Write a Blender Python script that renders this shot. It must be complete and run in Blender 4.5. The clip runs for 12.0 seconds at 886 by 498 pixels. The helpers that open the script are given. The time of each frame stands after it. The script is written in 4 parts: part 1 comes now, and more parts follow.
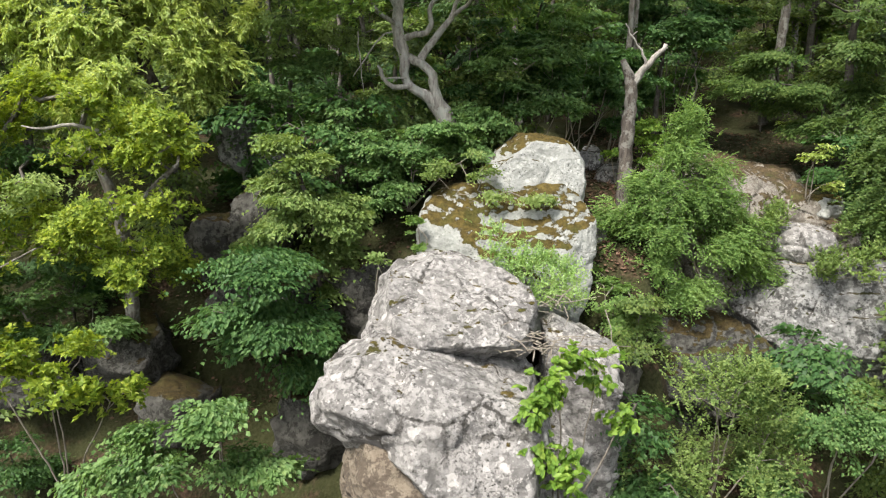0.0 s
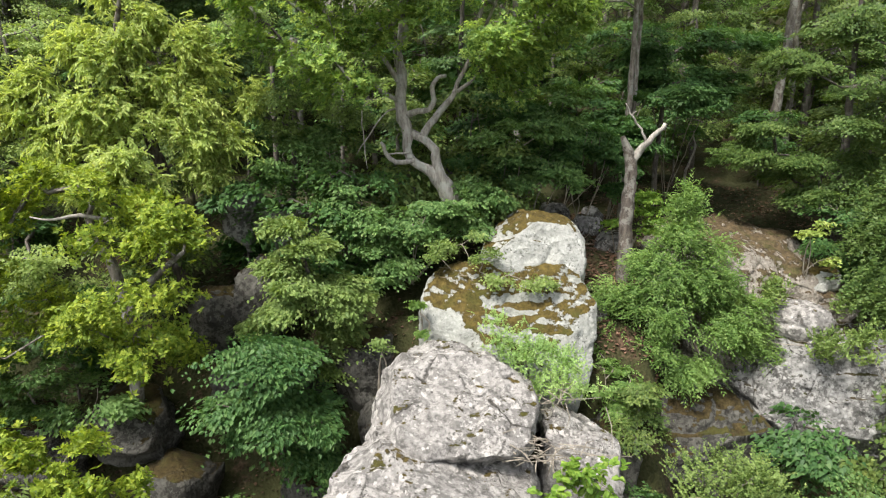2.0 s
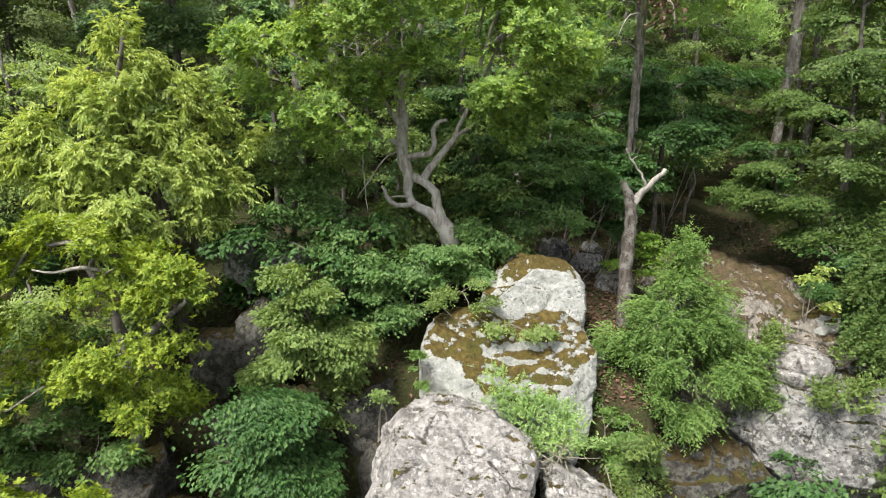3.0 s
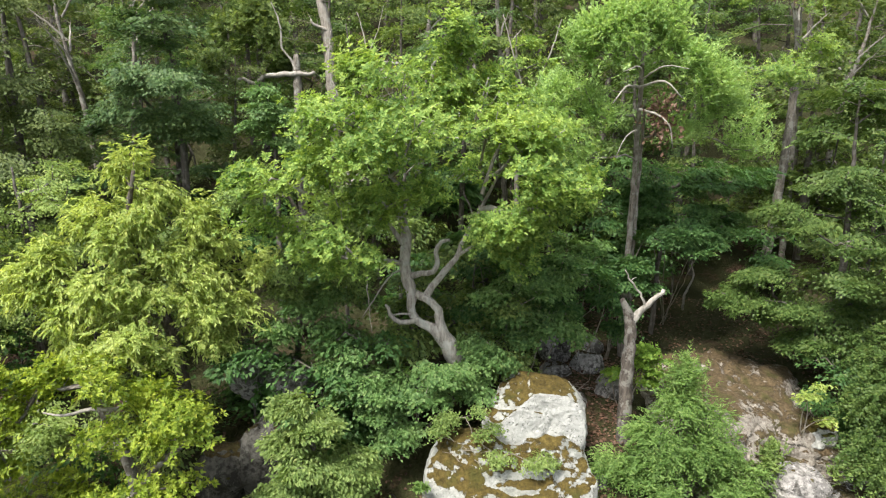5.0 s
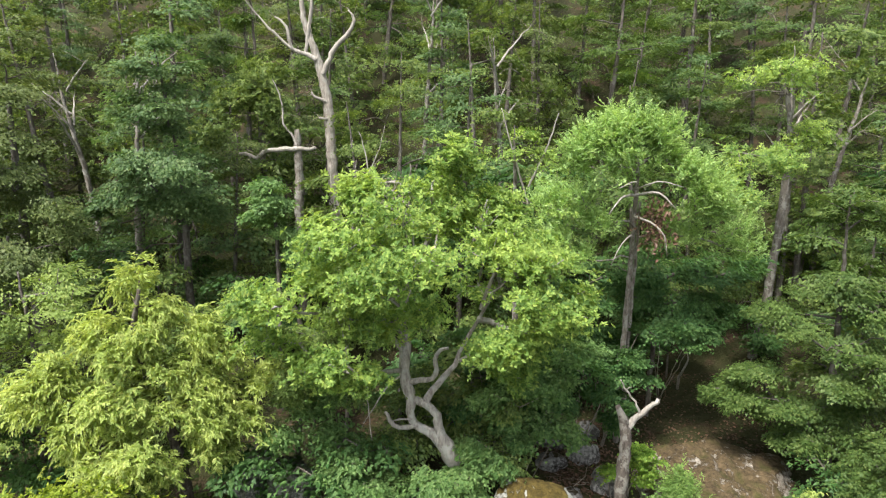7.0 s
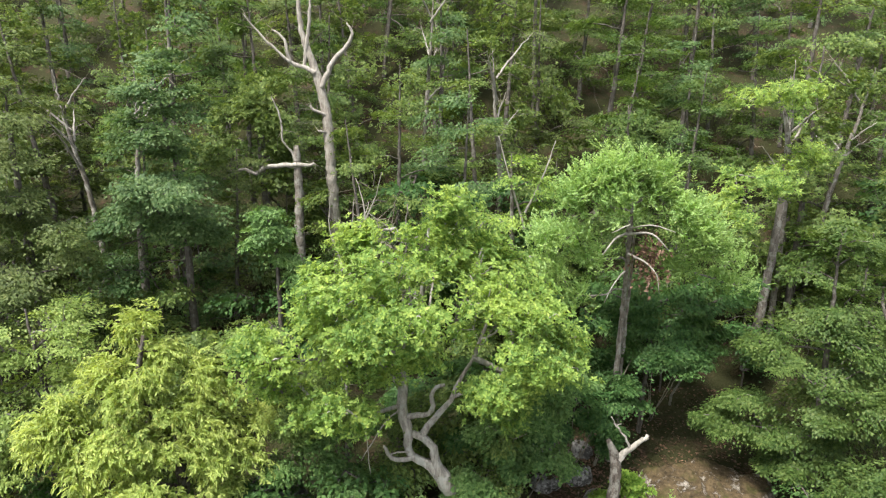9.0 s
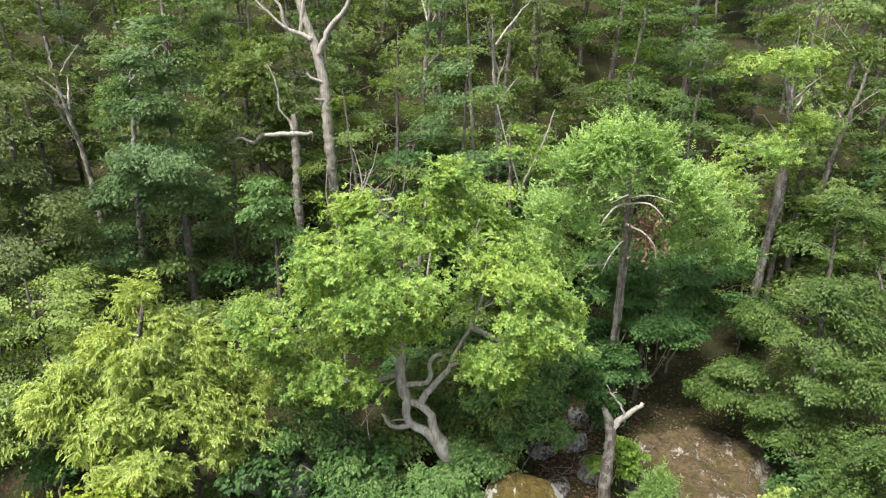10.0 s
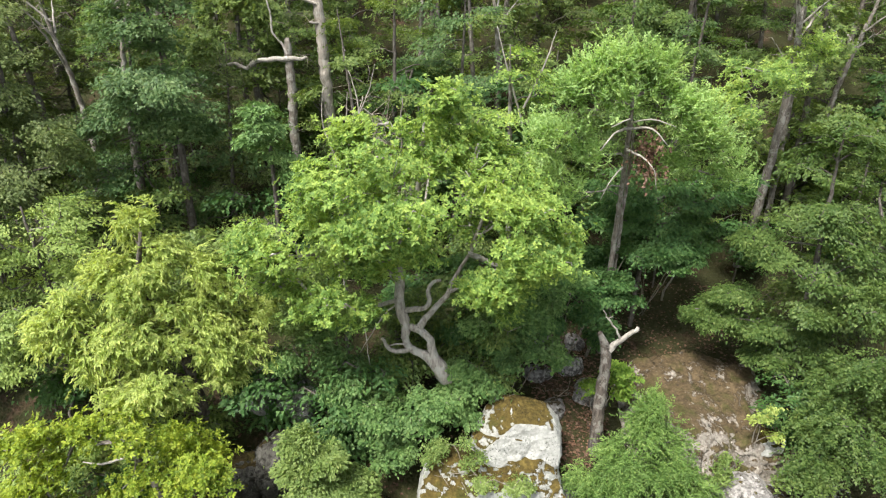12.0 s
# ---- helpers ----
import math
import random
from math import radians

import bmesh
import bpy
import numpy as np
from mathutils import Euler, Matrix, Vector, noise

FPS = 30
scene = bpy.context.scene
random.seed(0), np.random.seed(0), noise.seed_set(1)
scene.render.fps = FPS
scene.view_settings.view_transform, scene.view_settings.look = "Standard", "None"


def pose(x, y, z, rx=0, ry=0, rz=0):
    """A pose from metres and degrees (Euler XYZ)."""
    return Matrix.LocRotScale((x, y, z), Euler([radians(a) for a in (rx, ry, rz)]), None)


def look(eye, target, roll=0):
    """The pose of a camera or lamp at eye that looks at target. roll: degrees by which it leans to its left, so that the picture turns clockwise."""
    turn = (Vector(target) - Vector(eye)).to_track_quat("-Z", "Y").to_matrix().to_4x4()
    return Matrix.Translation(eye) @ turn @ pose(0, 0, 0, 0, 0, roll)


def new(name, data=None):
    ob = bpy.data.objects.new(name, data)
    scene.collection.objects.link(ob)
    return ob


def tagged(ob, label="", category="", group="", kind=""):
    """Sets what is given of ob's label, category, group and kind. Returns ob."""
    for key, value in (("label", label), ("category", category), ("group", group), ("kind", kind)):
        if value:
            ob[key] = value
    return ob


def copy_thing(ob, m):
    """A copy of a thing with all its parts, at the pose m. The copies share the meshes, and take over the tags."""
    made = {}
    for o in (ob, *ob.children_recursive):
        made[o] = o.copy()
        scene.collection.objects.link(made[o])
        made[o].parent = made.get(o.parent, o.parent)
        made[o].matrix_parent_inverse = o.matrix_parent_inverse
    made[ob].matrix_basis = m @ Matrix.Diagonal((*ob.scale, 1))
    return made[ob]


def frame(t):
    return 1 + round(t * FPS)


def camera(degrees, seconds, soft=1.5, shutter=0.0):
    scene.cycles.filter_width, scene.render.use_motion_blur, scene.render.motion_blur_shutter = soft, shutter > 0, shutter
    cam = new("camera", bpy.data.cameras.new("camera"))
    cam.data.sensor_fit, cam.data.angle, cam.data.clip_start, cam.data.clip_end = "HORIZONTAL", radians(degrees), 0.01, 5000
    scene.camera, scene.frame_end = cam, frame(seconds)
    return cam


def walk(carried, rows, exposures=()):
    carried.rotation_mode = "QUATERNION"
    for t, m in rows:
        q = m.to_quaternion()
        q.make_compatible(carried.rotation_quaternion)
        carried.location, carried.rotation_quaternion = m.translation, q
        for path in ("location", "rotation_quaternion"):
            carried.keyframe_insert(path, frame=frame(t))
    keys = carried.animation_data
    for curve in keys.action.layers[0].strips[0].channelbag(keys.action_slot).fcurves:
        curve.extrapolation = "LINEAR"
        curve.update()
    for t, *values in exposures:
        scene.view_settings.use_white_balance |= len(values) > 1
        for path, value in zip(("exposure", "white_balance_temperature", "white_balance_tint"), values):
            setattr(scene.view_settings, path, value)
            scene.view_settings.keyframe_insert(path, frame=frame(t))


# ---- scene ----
cam = camera(70.0, 12.0, soft=1.2)
# seconds, x, y, z, yaw, pitch, roll: a drone that climbs beside a wooded crag
ROWS = [
    (0.0, 0.000, 0.000, 8.000, -0.00, -15.50, -0.00),
    (0.5, -0.019, 0.032, 8.288, 0.02, -15.45, -0.03),
    (1.0, -0.048, 0.071, 8.571, -0.00, -15.26, -0.13),
    (1.5, -0.065, 0.136, 8.861, -0.06, -15.05, -0.19),
    (2.0, -0.066, 0.196, 9.175, -0.10, -14.82, -0.22),
    (2.5, -0.065, 0.270, 9.513, -0.05, -14.68, -0.29),
    (3.0, -0.071, 0.358, 9.909, -0.02, -14.70, -0.40),
    (5.0, -0.137, 0.615, 11.775, -0.05, -13.41, -0.40),
    (5.5, -0.151, 0.669, 12.266, -0.07, -13.15, -0.43),
    (6.0, -0.166, 0.721, 12.757, -0.12, -12.91, -0.50),
    (6.5, -0.201, 0.779, 13.215, -0.25, -12.83, -0.65),
    (7.0, -0.193, 0.821, 13.652, -0.26, -12.83, -0.68),
    (7.5, -0.195, 0.851, 14.077, -0.29, -12.92, -0.72),
    (9.5, -0.050, 0.954, 15.142, 0.06, -17.34, -0.61),
    (10.0, -0.039, 0.953, 15.101, 0.00, -18.79, -0.61),
    (10.5, -0.024, 0.948, 15.056, -0.01, -20.32, -0.58),
    (11.0, -0.015, 0.952, 15.030, -0.03, -21.89, -0.52),
    (11.5, -0.014, 0.955, 14.942, -0.07, -23.14, -0.51),
    (12.0, -0.021, 0.940, 14.945, -0.10, -24.73, -0.54),
]
walk(cam, [(t, pose(x, y, z, 90 + pitch, roll, yaw)) for t, x, y, z, yaw, pitch, roll in ROWS],
     exposures=[(0.0, 1.30), (3.0, 1.33), (5.0, 1.40), (7.5, 1.44), (12.0, 1.44)])

# ---- light: thin bright cloud, sun behind it ----
SUN_ELEV, SUN_TURN = radians(60), radians(220)
world = bpy.data.worlds.new("world")
scene.world = world
world.use_nodes = True
wn = world.node_tree.nodes
sky = wn.new("ShaderNodeTexSky")
sky.sky_type, sky.sun_disc = "NISHITA", False
sky.sun_elevation, sky.sun_rotation = SUN_ELEV, SUN_TURN
sky.dust_density, sky.air_density = 3.0, 1.0
pale = wn.new("ShaderNodeHueSaturation")
pale.inputs["Saturation"].default_value = 0.3
world.node_tree.links.new(sky.outputs[0], pale.inputs["Color"])
world.node_tree.links.new(pale.outputs[0], wn["Background"].inputs[0])
wn["Background"].inputs[1].default_value = 0.13
sun_data = bpy.data.lights.new("sun", "SUN")
sun_data.energy, sun_data.angle, sun_data.color = 3.2, radians(14), (1.0, 0.95, 0.86)
sun = new("sun", sun_data)
sun_from = Vector((math.sin(SUN_TURN) * math.cos(SUN_ELEV), math.cos(SUN_TURN) * math.cos(SUN_ELEV), math.sin(SUN_ELEV)))
sun.matrix_world = look(sun_from * 60, (0, 0, 0))


# ---- materials ----
class Mat:
    """A small helper round a node tree."""

    def __init__(self, name):
        self.m = bpy.data.materials.new(name)
        self.m.use_nodes = True
        self.t = self.m.node_tree
        self.b = self.t.nodes["Principled BSDF"]
        self.co = self.t.nodes.new("ShaderNodeTexCoord").outputs["Object"]
        self.geo = self.t.nodes.new("ShaderNodeNewGeometry")

    def put(self, a, b):
        self.t.links.new(a, b)

    def noise(self, scale, detail=6.0, rough=0.6, squash=None):
        n = self.t.nodes.new("ShaderNodeTexNoise")
        n.inputs["Scale"].default_value, n.inputs["Detail"].default_value, n.inputs["Roughness"].default_value = scale, detail, rough
        co = self.co
        if squash:
            mp = self.t.nodes.new("ShaderNodeMapping")
            mp.inputs["Scale"].default_value = squash
            self.put(co, mp.inputs[0])
            co = mp.outputs[0]
        self.put(co, n.inputs["Vector"])
        return n.outputs["Fac"]

    def voronoi(self, scale, feature="F1"):
        n = self.t.nodes.new("ShaderNodeTexVoronoi")
        n.feature = feature
        n.inputs["Scale"].default_value = scale
        self.put(self.co, n.inputs["Vector"])
        return n.outputs["Distance"]

    def ramp(self, fac, *stops):
        n = self.t.nodes.new("ShaderNodeValToRGB")
        e = n.color_ramp.elements
        while len(e) < len(stops):
            e.new(0.5)
        for el, (pos, col) in zip(e, stops):
            el.position = pos
            el.color = (*col, 1) if isinstance(col, tuple) else (col, col, col, 1)
        self.put(fac, n.inputs[0])
        return n.outputs[0]

    def mix(self, fac, a, b, mode="MIX"):
        n = self.t.nodes.new("ShaderNodeMix")
        n.data_type, n.blend_type = "RGBA", mode
        for value, slot in ((fac, 0), (a, 6), (b, 7)):
            if isinstance(value, (int, float)):
                n.inputs[slot].default_value = value
            elif isinstance(value, tuple):
                n.inputs[slot].default_value = (*value, 1)
            else:
                self.put(value, n.inputs[slot])
        return n.outputs[2]

    def math(self, op, a, b):
        n = self.t.nodes.new("ShaderNodeMath")
        n.operation = op
        for value, slot in ((a, 0), (b, 1)):
            if isinstance(value, (int, float)):
                n.inputs[slot].default_value = value
            else:
                self.put(value, n.inputs[slot])
        return n.outputs[0]

    def up(self):
        n = self.t.nodes.new("ShaderNodeSeparateXYZ")
        self.put(self.geo.outputs["Normal"], n.inputs[0])
        return n.outputs[2]

    def bump(self, height, strength, distance):
        n = self.t.nodes.new("ShaderNodeBump")
        n.inputs["Strength"].default_value, n.inputs["Distance"].default_value = strength, distance
        self.put(height, n.inputs["Height"])
        self.put(n.outputs[0], self.b.inputs["Normal"])

    def done(self, colour, rough=0.9):
        self.put(colour, self.b.inputs["Base Color"])
        self.b.inputs["Roughness"].default_value = rough
        self.b.inputs["Specular IOR Level"].default_value = 0.25
        return self.m


def rock_material(name, light, dark, moss=0.0, moss_colour=(0.085, 0.062, 0.015), lichen=0.5, upward=0.75, crust=0.8, moss_scale=2.2, seams=0.85):
    """Weathered limestone: pale and grey patches, lichen spots of many sizes, dark pits, hairline cracks, moss on what faces up."""
    k = Mat(name)
    big = k.noise(1.3, 5, 0.62)
    fine = k.noise(8.0, 9, 0.72)
    speck = k.noise(30.0, 5, 0.65)
    mid = tuple(a * 0.6 + b * 0.4 for a, b in zip(light, dark))
    col = k.ramp(k.mix(0.45, big, fine), (0.40, dark), (0.46, mid), (0.53, light))
    # grey crusts with ragged edges
    ragged = k.mix(0.42, k.noise(1.5, 8, 0.74), k.noise(12.0, 7, 0.75))
    col = k.mix(k.ramp(ragged, (0.505, 0.0), (0.535, crust)), col, tuple(c * 0.75 for c in dark))
    # pale lichen discs of uneven size
    for scale, share in ((6.0, 1.0), (15.0, 0.9)):
        cell = k.t.nodes.new("ShaderNodeTexVoronoi")
        cell.inputs["Scale"].default_value = scale
        warp = k.t.nodes.new("ShaderNodeVectorMath")
        warp.operation = "ADD"
        wob = k.t.nodes.new("ShaderNodeTexNoise")
        wob.inputs["Scale"].default_value = scale * 2.2
        wob.inputs["Detail"].default_value = 5
        k.put(k.co, wob.inputs["Vector"])
        damp = k.t.nodes.new("ShaderNodeVectorMath")
        damp.operation = "SCALE"
        damp.inputs["Scale"].default_value = 0.75 / scale
        k.put(wob.outputs["Color"], damp.inputs[0])
        k.put(k.co, warp.inputs[0])
        k.put(damp.outputs[0], warp.inputs[1])
        k.put(warp.outputs[0], cell.inputs["Vector"])
        size = k.ramp(cell.outputs["Color"], (0.45, 0.0), (0.85, 0.42))
        spot = k.ramp(k.math("SUBTRACT", size, cell.outputs["Distance"]), (0.0, 0.0), (0.05, 1.0))
        col = k.mix(k.math("MULTIPLY", spot, lichen * share), col, tuple(min(0.62, c * 1.35) for c in light))
    pits = k.ramp(speck, (0.36, 1.0), (0.42, 0.0))
    pits = k.math("MULTIPLY", pits, k.ramp(k.noise(2.6, 4), (0.46, 0.0), (0.58, 0.9)))
    col = k.mix(pits, col, (0.05, 0.047, 0.04))
    seam = k.voronoi(1.1, "DISTANCE_TO_EDGE")
    seam = k.math("ADD", seam, k.math("MULTIPLY", k.math("SUBTRACT", fine, 0.5), 0.16))
    crack = k.math("MULTIPLY", k.ramp(seam, (0.004, 1.0), (0.016, 0.0)), k.ramp(big, (0.44, 0.0), (0.56, seams)))
    col = k.mix(crack, col, (0.045, 0.04, 0.033))
    relief = k.math("ADD", k.math("ADD", fine, k.math("MULTIPLY", speck, 0.35)), k.math("MULTIPLY", k.math("ADD", pits, crack), -0.5))
    if moss:
        mask = k.math("ADD", k.math("MULTIPLY", k.up(), upward), k.mix(0.35, k.noise(moss_scale, 7, 0.68), k.noise(11, 4)))
        edge = 0.67 + upward - moss * 0.5
        mask = k.ramp(k.math("MULTIPLY", mask, 0.6), (edge * 0.6 - 0.008, 0.0), (edge * 0.6 + 0.008, 1.0))
        mossy = k.ramp(k.noise(10, 7, 0.75), (0.32, tuple(c * 0.35 for c in moss_colour)), (0.5, moss_colour), (0.68, (moss_colour[0] * 1.7, moss_colour[1] * 1.75, moss_colour[2] * 1.9)))
        green = k.ramp(k.noise(1.7, 4, 0.6), (0.5, 0.0), (0.62, 0.6))
        mossy = k.mix(green, mossy, (0.055, 0.062, 0.012))
        col = k.mix(mask, col, mossy)
        relief = k.math("ADD", relief, k.math("MULTIPLY", mask, 0.6))
    k.bump(relief, 1.0, 0.08)
    return k.done(col, 0.92)


def bark_material(name, light, dark, lichen=0.0):
    k = Mat(name)
    long = k.noise(7.0, 6, 0.65, (3.0, 3.0, 0.5))
    col = k.ramp(long, (0.35, dark), (0.65, light))
    if lichen:
        col = k.mix(k.ramp(k.noise(6.0, 5, 0.7), (0.50, 0.0), (0.58, lichen)), col, (0.33, 0.335, 0.30))
    k.bump(k.mix(0.3, long, k.noise(40, 3)), 0.8, 0.03)
    return k.done(col, 0.9)


def leaf_material(name, dark, mid, light, through_share=0.45):
    """Thin leaves: each leaf its own shade, some light passing through."""
    k = Mat(name)
    col = k.ramp(k.geo.outputs["Random Per Island"], (0.0, dark), (0.45, mid), (0.93, light), (1.0, (light[0] * 1.15, light[1] * 1.0, light[2])))
    col = k.mix(0.42, col, k.ramp(k.mix(0.5, k.noise(0.7, 2), k.noise(2.4, 3)), (0.38, dark), (0.5, mid), (0.62, light)))
    k.done(col, 0.55)
    k.b.inputs["Specular IOR Level"].default_value = 0.3
    trans = k.t.nodes.new("ShaderNodeBsdfTranslucent")
    warm = k.mix(1.0, col, (1.2, 1.15, 0.62), "MULTIPLY")
    k.put(warm, trans.inputs[0])
    both = k.t.nodes.new("ShaderNodeMixShader")
    both.inputs[0].default_value = through_share
    k.put(k.b.outputs[0], both.inputs[1])
    k.put(trans.outputs[0], both.inputs[2])
    k.put(both.outputs[0], k.t.nodes["Material Output"].inputs[0])
    return k.m


def ground_material():
    k = Mat("forest_floor")
    litter = k.ramp(k.mix(0.5, k.voronoi(16.0), k.noise(22, 4)), (0.2, (0.010, 0.007, 0.004)), (0.42, (0.032, 0.019, 0.011)), (0.7, (0.085, 0.054, 0.034)))
    moss = k.ramp(k.noise(1.3, 6, 0.7), (0.36, 0.0), (0.48, 0.9))
    col = k.mix(moss, litter, (0.022, 0.026, 0.007))
    k.bump(k.mix(0.5, k.voronoi(16.0), k.noise(9, 5)), 0.9, 0.06)
    return k.done(col, 0.95)


ROCK_PALE = rock_material("pale_limestone", (0.37, 0.352, 0.335), (0.12, 0.114, 0.107), moss=0.28, lichen=0.8, crust=0.6)
ROCK_MOSSY = rock_material("mossy_limestone", (0.36, 0.365, 0.34), (0.20, 0.21, 0.19), moss=0.77, lichen=0.4, crust=0.25, moss_scale=1.5, seams=0.0)
ROCK_CAP = rock_material("moss_capped_limestone", (0.40, 0.405, 0.38), (0.25, 0.255, 0.235), moss=0.72, lichen=0.4, crust=0.2, seams=0.0)
ROCK_CREAM = rock_material("cream_limestone", (0.27, 0.225, 0.17), (0.13, 0.10, 0.075), lichen=0.25)
ROCK_BROWN = rock_material("brown_weathered_rock", (0.33, 0.30, 0.26), (0.12, 0.095, 0.07), moss=0.50, moss_colour=(0.095, 0.068, 0.036), lichen=0.7, upward=0.22, crust=0.5, moss_scale=1.8)
ROCK_GREY = rock_material("grey_pitted_limestone", (0.30, 0.295, 0.285), (0.085, 0.082, 0.077), moss=0.42, moss_colour=(0.05, 0.038, 0.018), lichen=0.7)
# grey limestone, darkened in its colour to stand for deep shade
ROCK_DIM = rock_material("shade_toned_grey_rock", (0.105, 0.102, 0.09), (0.034, 0.032, 0.028), moss=0.66, moss_colour=(0.05, 0.036, 0.012), lichen=0.3)
BARK_GREY = bark_material("grey_bark", (0.20, 0.18, 0.155), (0.07, 0.06, 0.05), 0.5)
BARK_DARK = bark_material("dark_bark", (0.10, 0.082, 0.066), (0.032, 0.026, 0.021), 0.2)
BARK_FAR = bark_material("forest_bark", (0.12, 0.105, 0.09), (0.045, 0.04, 0.034), 0.2)
OAK_BARK = bark_material("pale_oak_bark", (0.38, 0.355, 0.315), (0.14, 0.125, 0.108), 0.7)
PINE_BARK = bark_material("grey_brown_pine_bark", (0.26, 0.235, 0.205), (0.09, 0.072, 0.06), 0.5)
SNAG_BARK = bark_material("peeling_snag_bark", (0.10, 0.084, 0.071), (0.032, 0.027, 0.022), 0.3)
DEADWOOD = bark_material("bleached_deadwood", (0.36, 0.335, 0.30), (0.17, 0.155, 0.135), 0.2)
BLEACHED = bark_material("bleached_trunk_wood", (0.36, 0.33, 0.29), (0.15, 0.13, 0.11), 0.4)
TWIG = bark_material("dry_twigs", (0.30, 0.27, 0.22), (0.13, 0.11, 0.09))
LEAF_OAK = leaf_material("oak_leaves", (0.066, 0.14, 0.036), (0.182, 0.30, 0.069), (0.407, 0.52, 0.127), 0.5)
LEAF_BRIGHT = leaf_material("bright_oak_leaves", (0.061, 0.11, 0.013), (0.165, 0.245, 0.023), (0.374, 0.44, 0.058))
LEAF_LINDEN = leaf_material("pale_chestnut_leaves", (0.13, 0.20, 0.05), (0.29, 0.38, 0.095), (0.52, 0.59, 0.20), 0.5)
LEAF_MAPLE = leaf_material("maple_leaves", (0.046, 0.105, 0.030), (0.105, 0.20, 0.058), (0.220, 0.335, 0.117))
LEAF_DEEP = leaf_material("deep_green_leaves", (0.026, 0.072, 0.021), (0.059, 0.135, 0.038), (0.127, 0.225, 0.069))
LEAF_LOCUST = leaf_material("fresh_green_leaves", (0.065, 0.13, 0.032), (0.135, 0.235, 0.058), (0.26, 0.38, 0.115))
# darker copy of the hornbeam leaves, with canopy shade put into the colour
LEAF_HORNBEAM = leaf_material("shade_toned_hornbeam_leaves", (0.03, 0.068, 0.016), (0.075, 0.132, 0.032), (0.15, 0.215, 0.058))
LEAF_SHRUB = leaf_material("shrub_leaves", (0.066, 0.115, 0.028), (0.149, 0.225, 0.061), (0.275, 0.36, 0.117))
LEAF_OLIVE = leaf_material("olive_leaves", (0.09, 0.15, 0.035), (0.20, 0.29, 0.075), (0.36, 0.45, 0.14))
LEAF_PALE = leaf_material("pale_feathery_leaves", (0.13, 0.23, 0.075), (0.27, 0.42, 0.15), (0.47, 0.62, 0.27), 0.55)
LEAF_VINE = leaf_material("vine_leaves", (0.066, 0.14, 0.019), (0.138, 0.25, 0.034), (0.275, 0.40, 0.069))
LEAF_FAR = [
    leaf_material("beech_leaves", (0.042, 0.08, 0.020), (0.105, 0.165, 0.040), (0.220, 0.285, 0.083)),
    leaf_material("hornbeam_leaves", (0.044, 0.075, 0.023), (0.105, 0.15, 0.048), (0.198, 0.245, 0.090)),
    leaf_material("ash_leaves", (0.033, 0.075, 0.025), (0.079, 0.15, 0.053), (0.176, 0.255, 0.098)),
]
LITTER = leaf_material("dry_leaf_litter", (0.03, 0.017, 0.01), (0.085, 0.046, 0.028), (0.19, 0.115, 0.08), 0.1)
GROUND = ground_material()


# ---- builders ----
def mesh_of(name, verts, faces, material, smooth=True):
    """A mesh from an n x 3 array and an m x k array of corners."""
    me = bpy.data.meshes.new(name)
    verts, faces = np.asarray(verts, np.float32), np.asarray(faces, np.int32)
    k = faces.shape[1]
    me.vertices.add(len(verts))
    me.vertices.foreach_set("co", verts.ravel())
    me.loops.add(faces.size)
    me.loops.foreach_set("vertex_index", faces.ravel())
    me.polygons.add(len(faces))
    me.polygons.foreach_set("loop_start", np.arange(len(faces), dtype=np.int32) * k)
    me.polygons.foreach_set("use_smooth", np.full(len(faces), smooth))
    me.materials.append(material)
    me.update(calc_edges=True)
    me.validate()
    return me


def part(name, me, parent, label=""):
    ob = new(name, me)
    ob.parent = parent
    return tagged(ob, label)


def thing(name, place, label, category, group="", kind=""):
    ob = new(name)
    ob.location = place
    ob.empty_display_size = 0.2
    return tagged(ob, label, category, group, kind)


def unit(a):
    return a / np.maximum(np.linalg.norm(a, axis=-1, keepdims=True), 1e-9)


def tubes(chains, sides=6, rough=0.0, rng=None):
    """Tapered tubes along chains of (points, radii); returns verts, quads."""
    vs, fs, at = [], [], 0
    for pts, rad in chains:
        pts, rad = np.asarray(pts, float), np.asarray(rad, float)
        n = len(pts)
        if n < 2:
            continue
        tang = unit(np.gradient(pts, axis=0))
        ref = np.array([0.31, 0.87, 0.38])
        a = unit(np.cross(tang, ref))
        b = np.cross(tang, a)
        ang = np.arange(sides) * 2 * math.pi / sides
        rr = rad[:, None] * np.ones(sides)
        if rough and rng is not None:
            rr = rr * (1 + rough * rng.normal(size=rr.shape))
        ring = pts[:, None] + rr[..., None] * (np.cos(ang)[None, :, None] * a[:, None] + np.sin(ang)[None, :, None] * b[:, None])
        vs.append(ring.reshape(-1, 3))
        i = np.arange(n - 1)[:, None] * sides + at
        j = np.arange(sides)[None]
        j2 = (j + 1) % sides
        fs.append(np.stack([i + j, i + j2, i + sides + j2, i + sides + j], -1).reshape(-1, 4))
        cap = at + (n - 1) * sides
        for q in range(1, sides - 2, 2):
            fs.append(np.array([[cap, cap + q, cap + q + 1, cap + q + 2]]))
        at += n * sides
    return np.concatenate(vs), np.concatenate(fs)


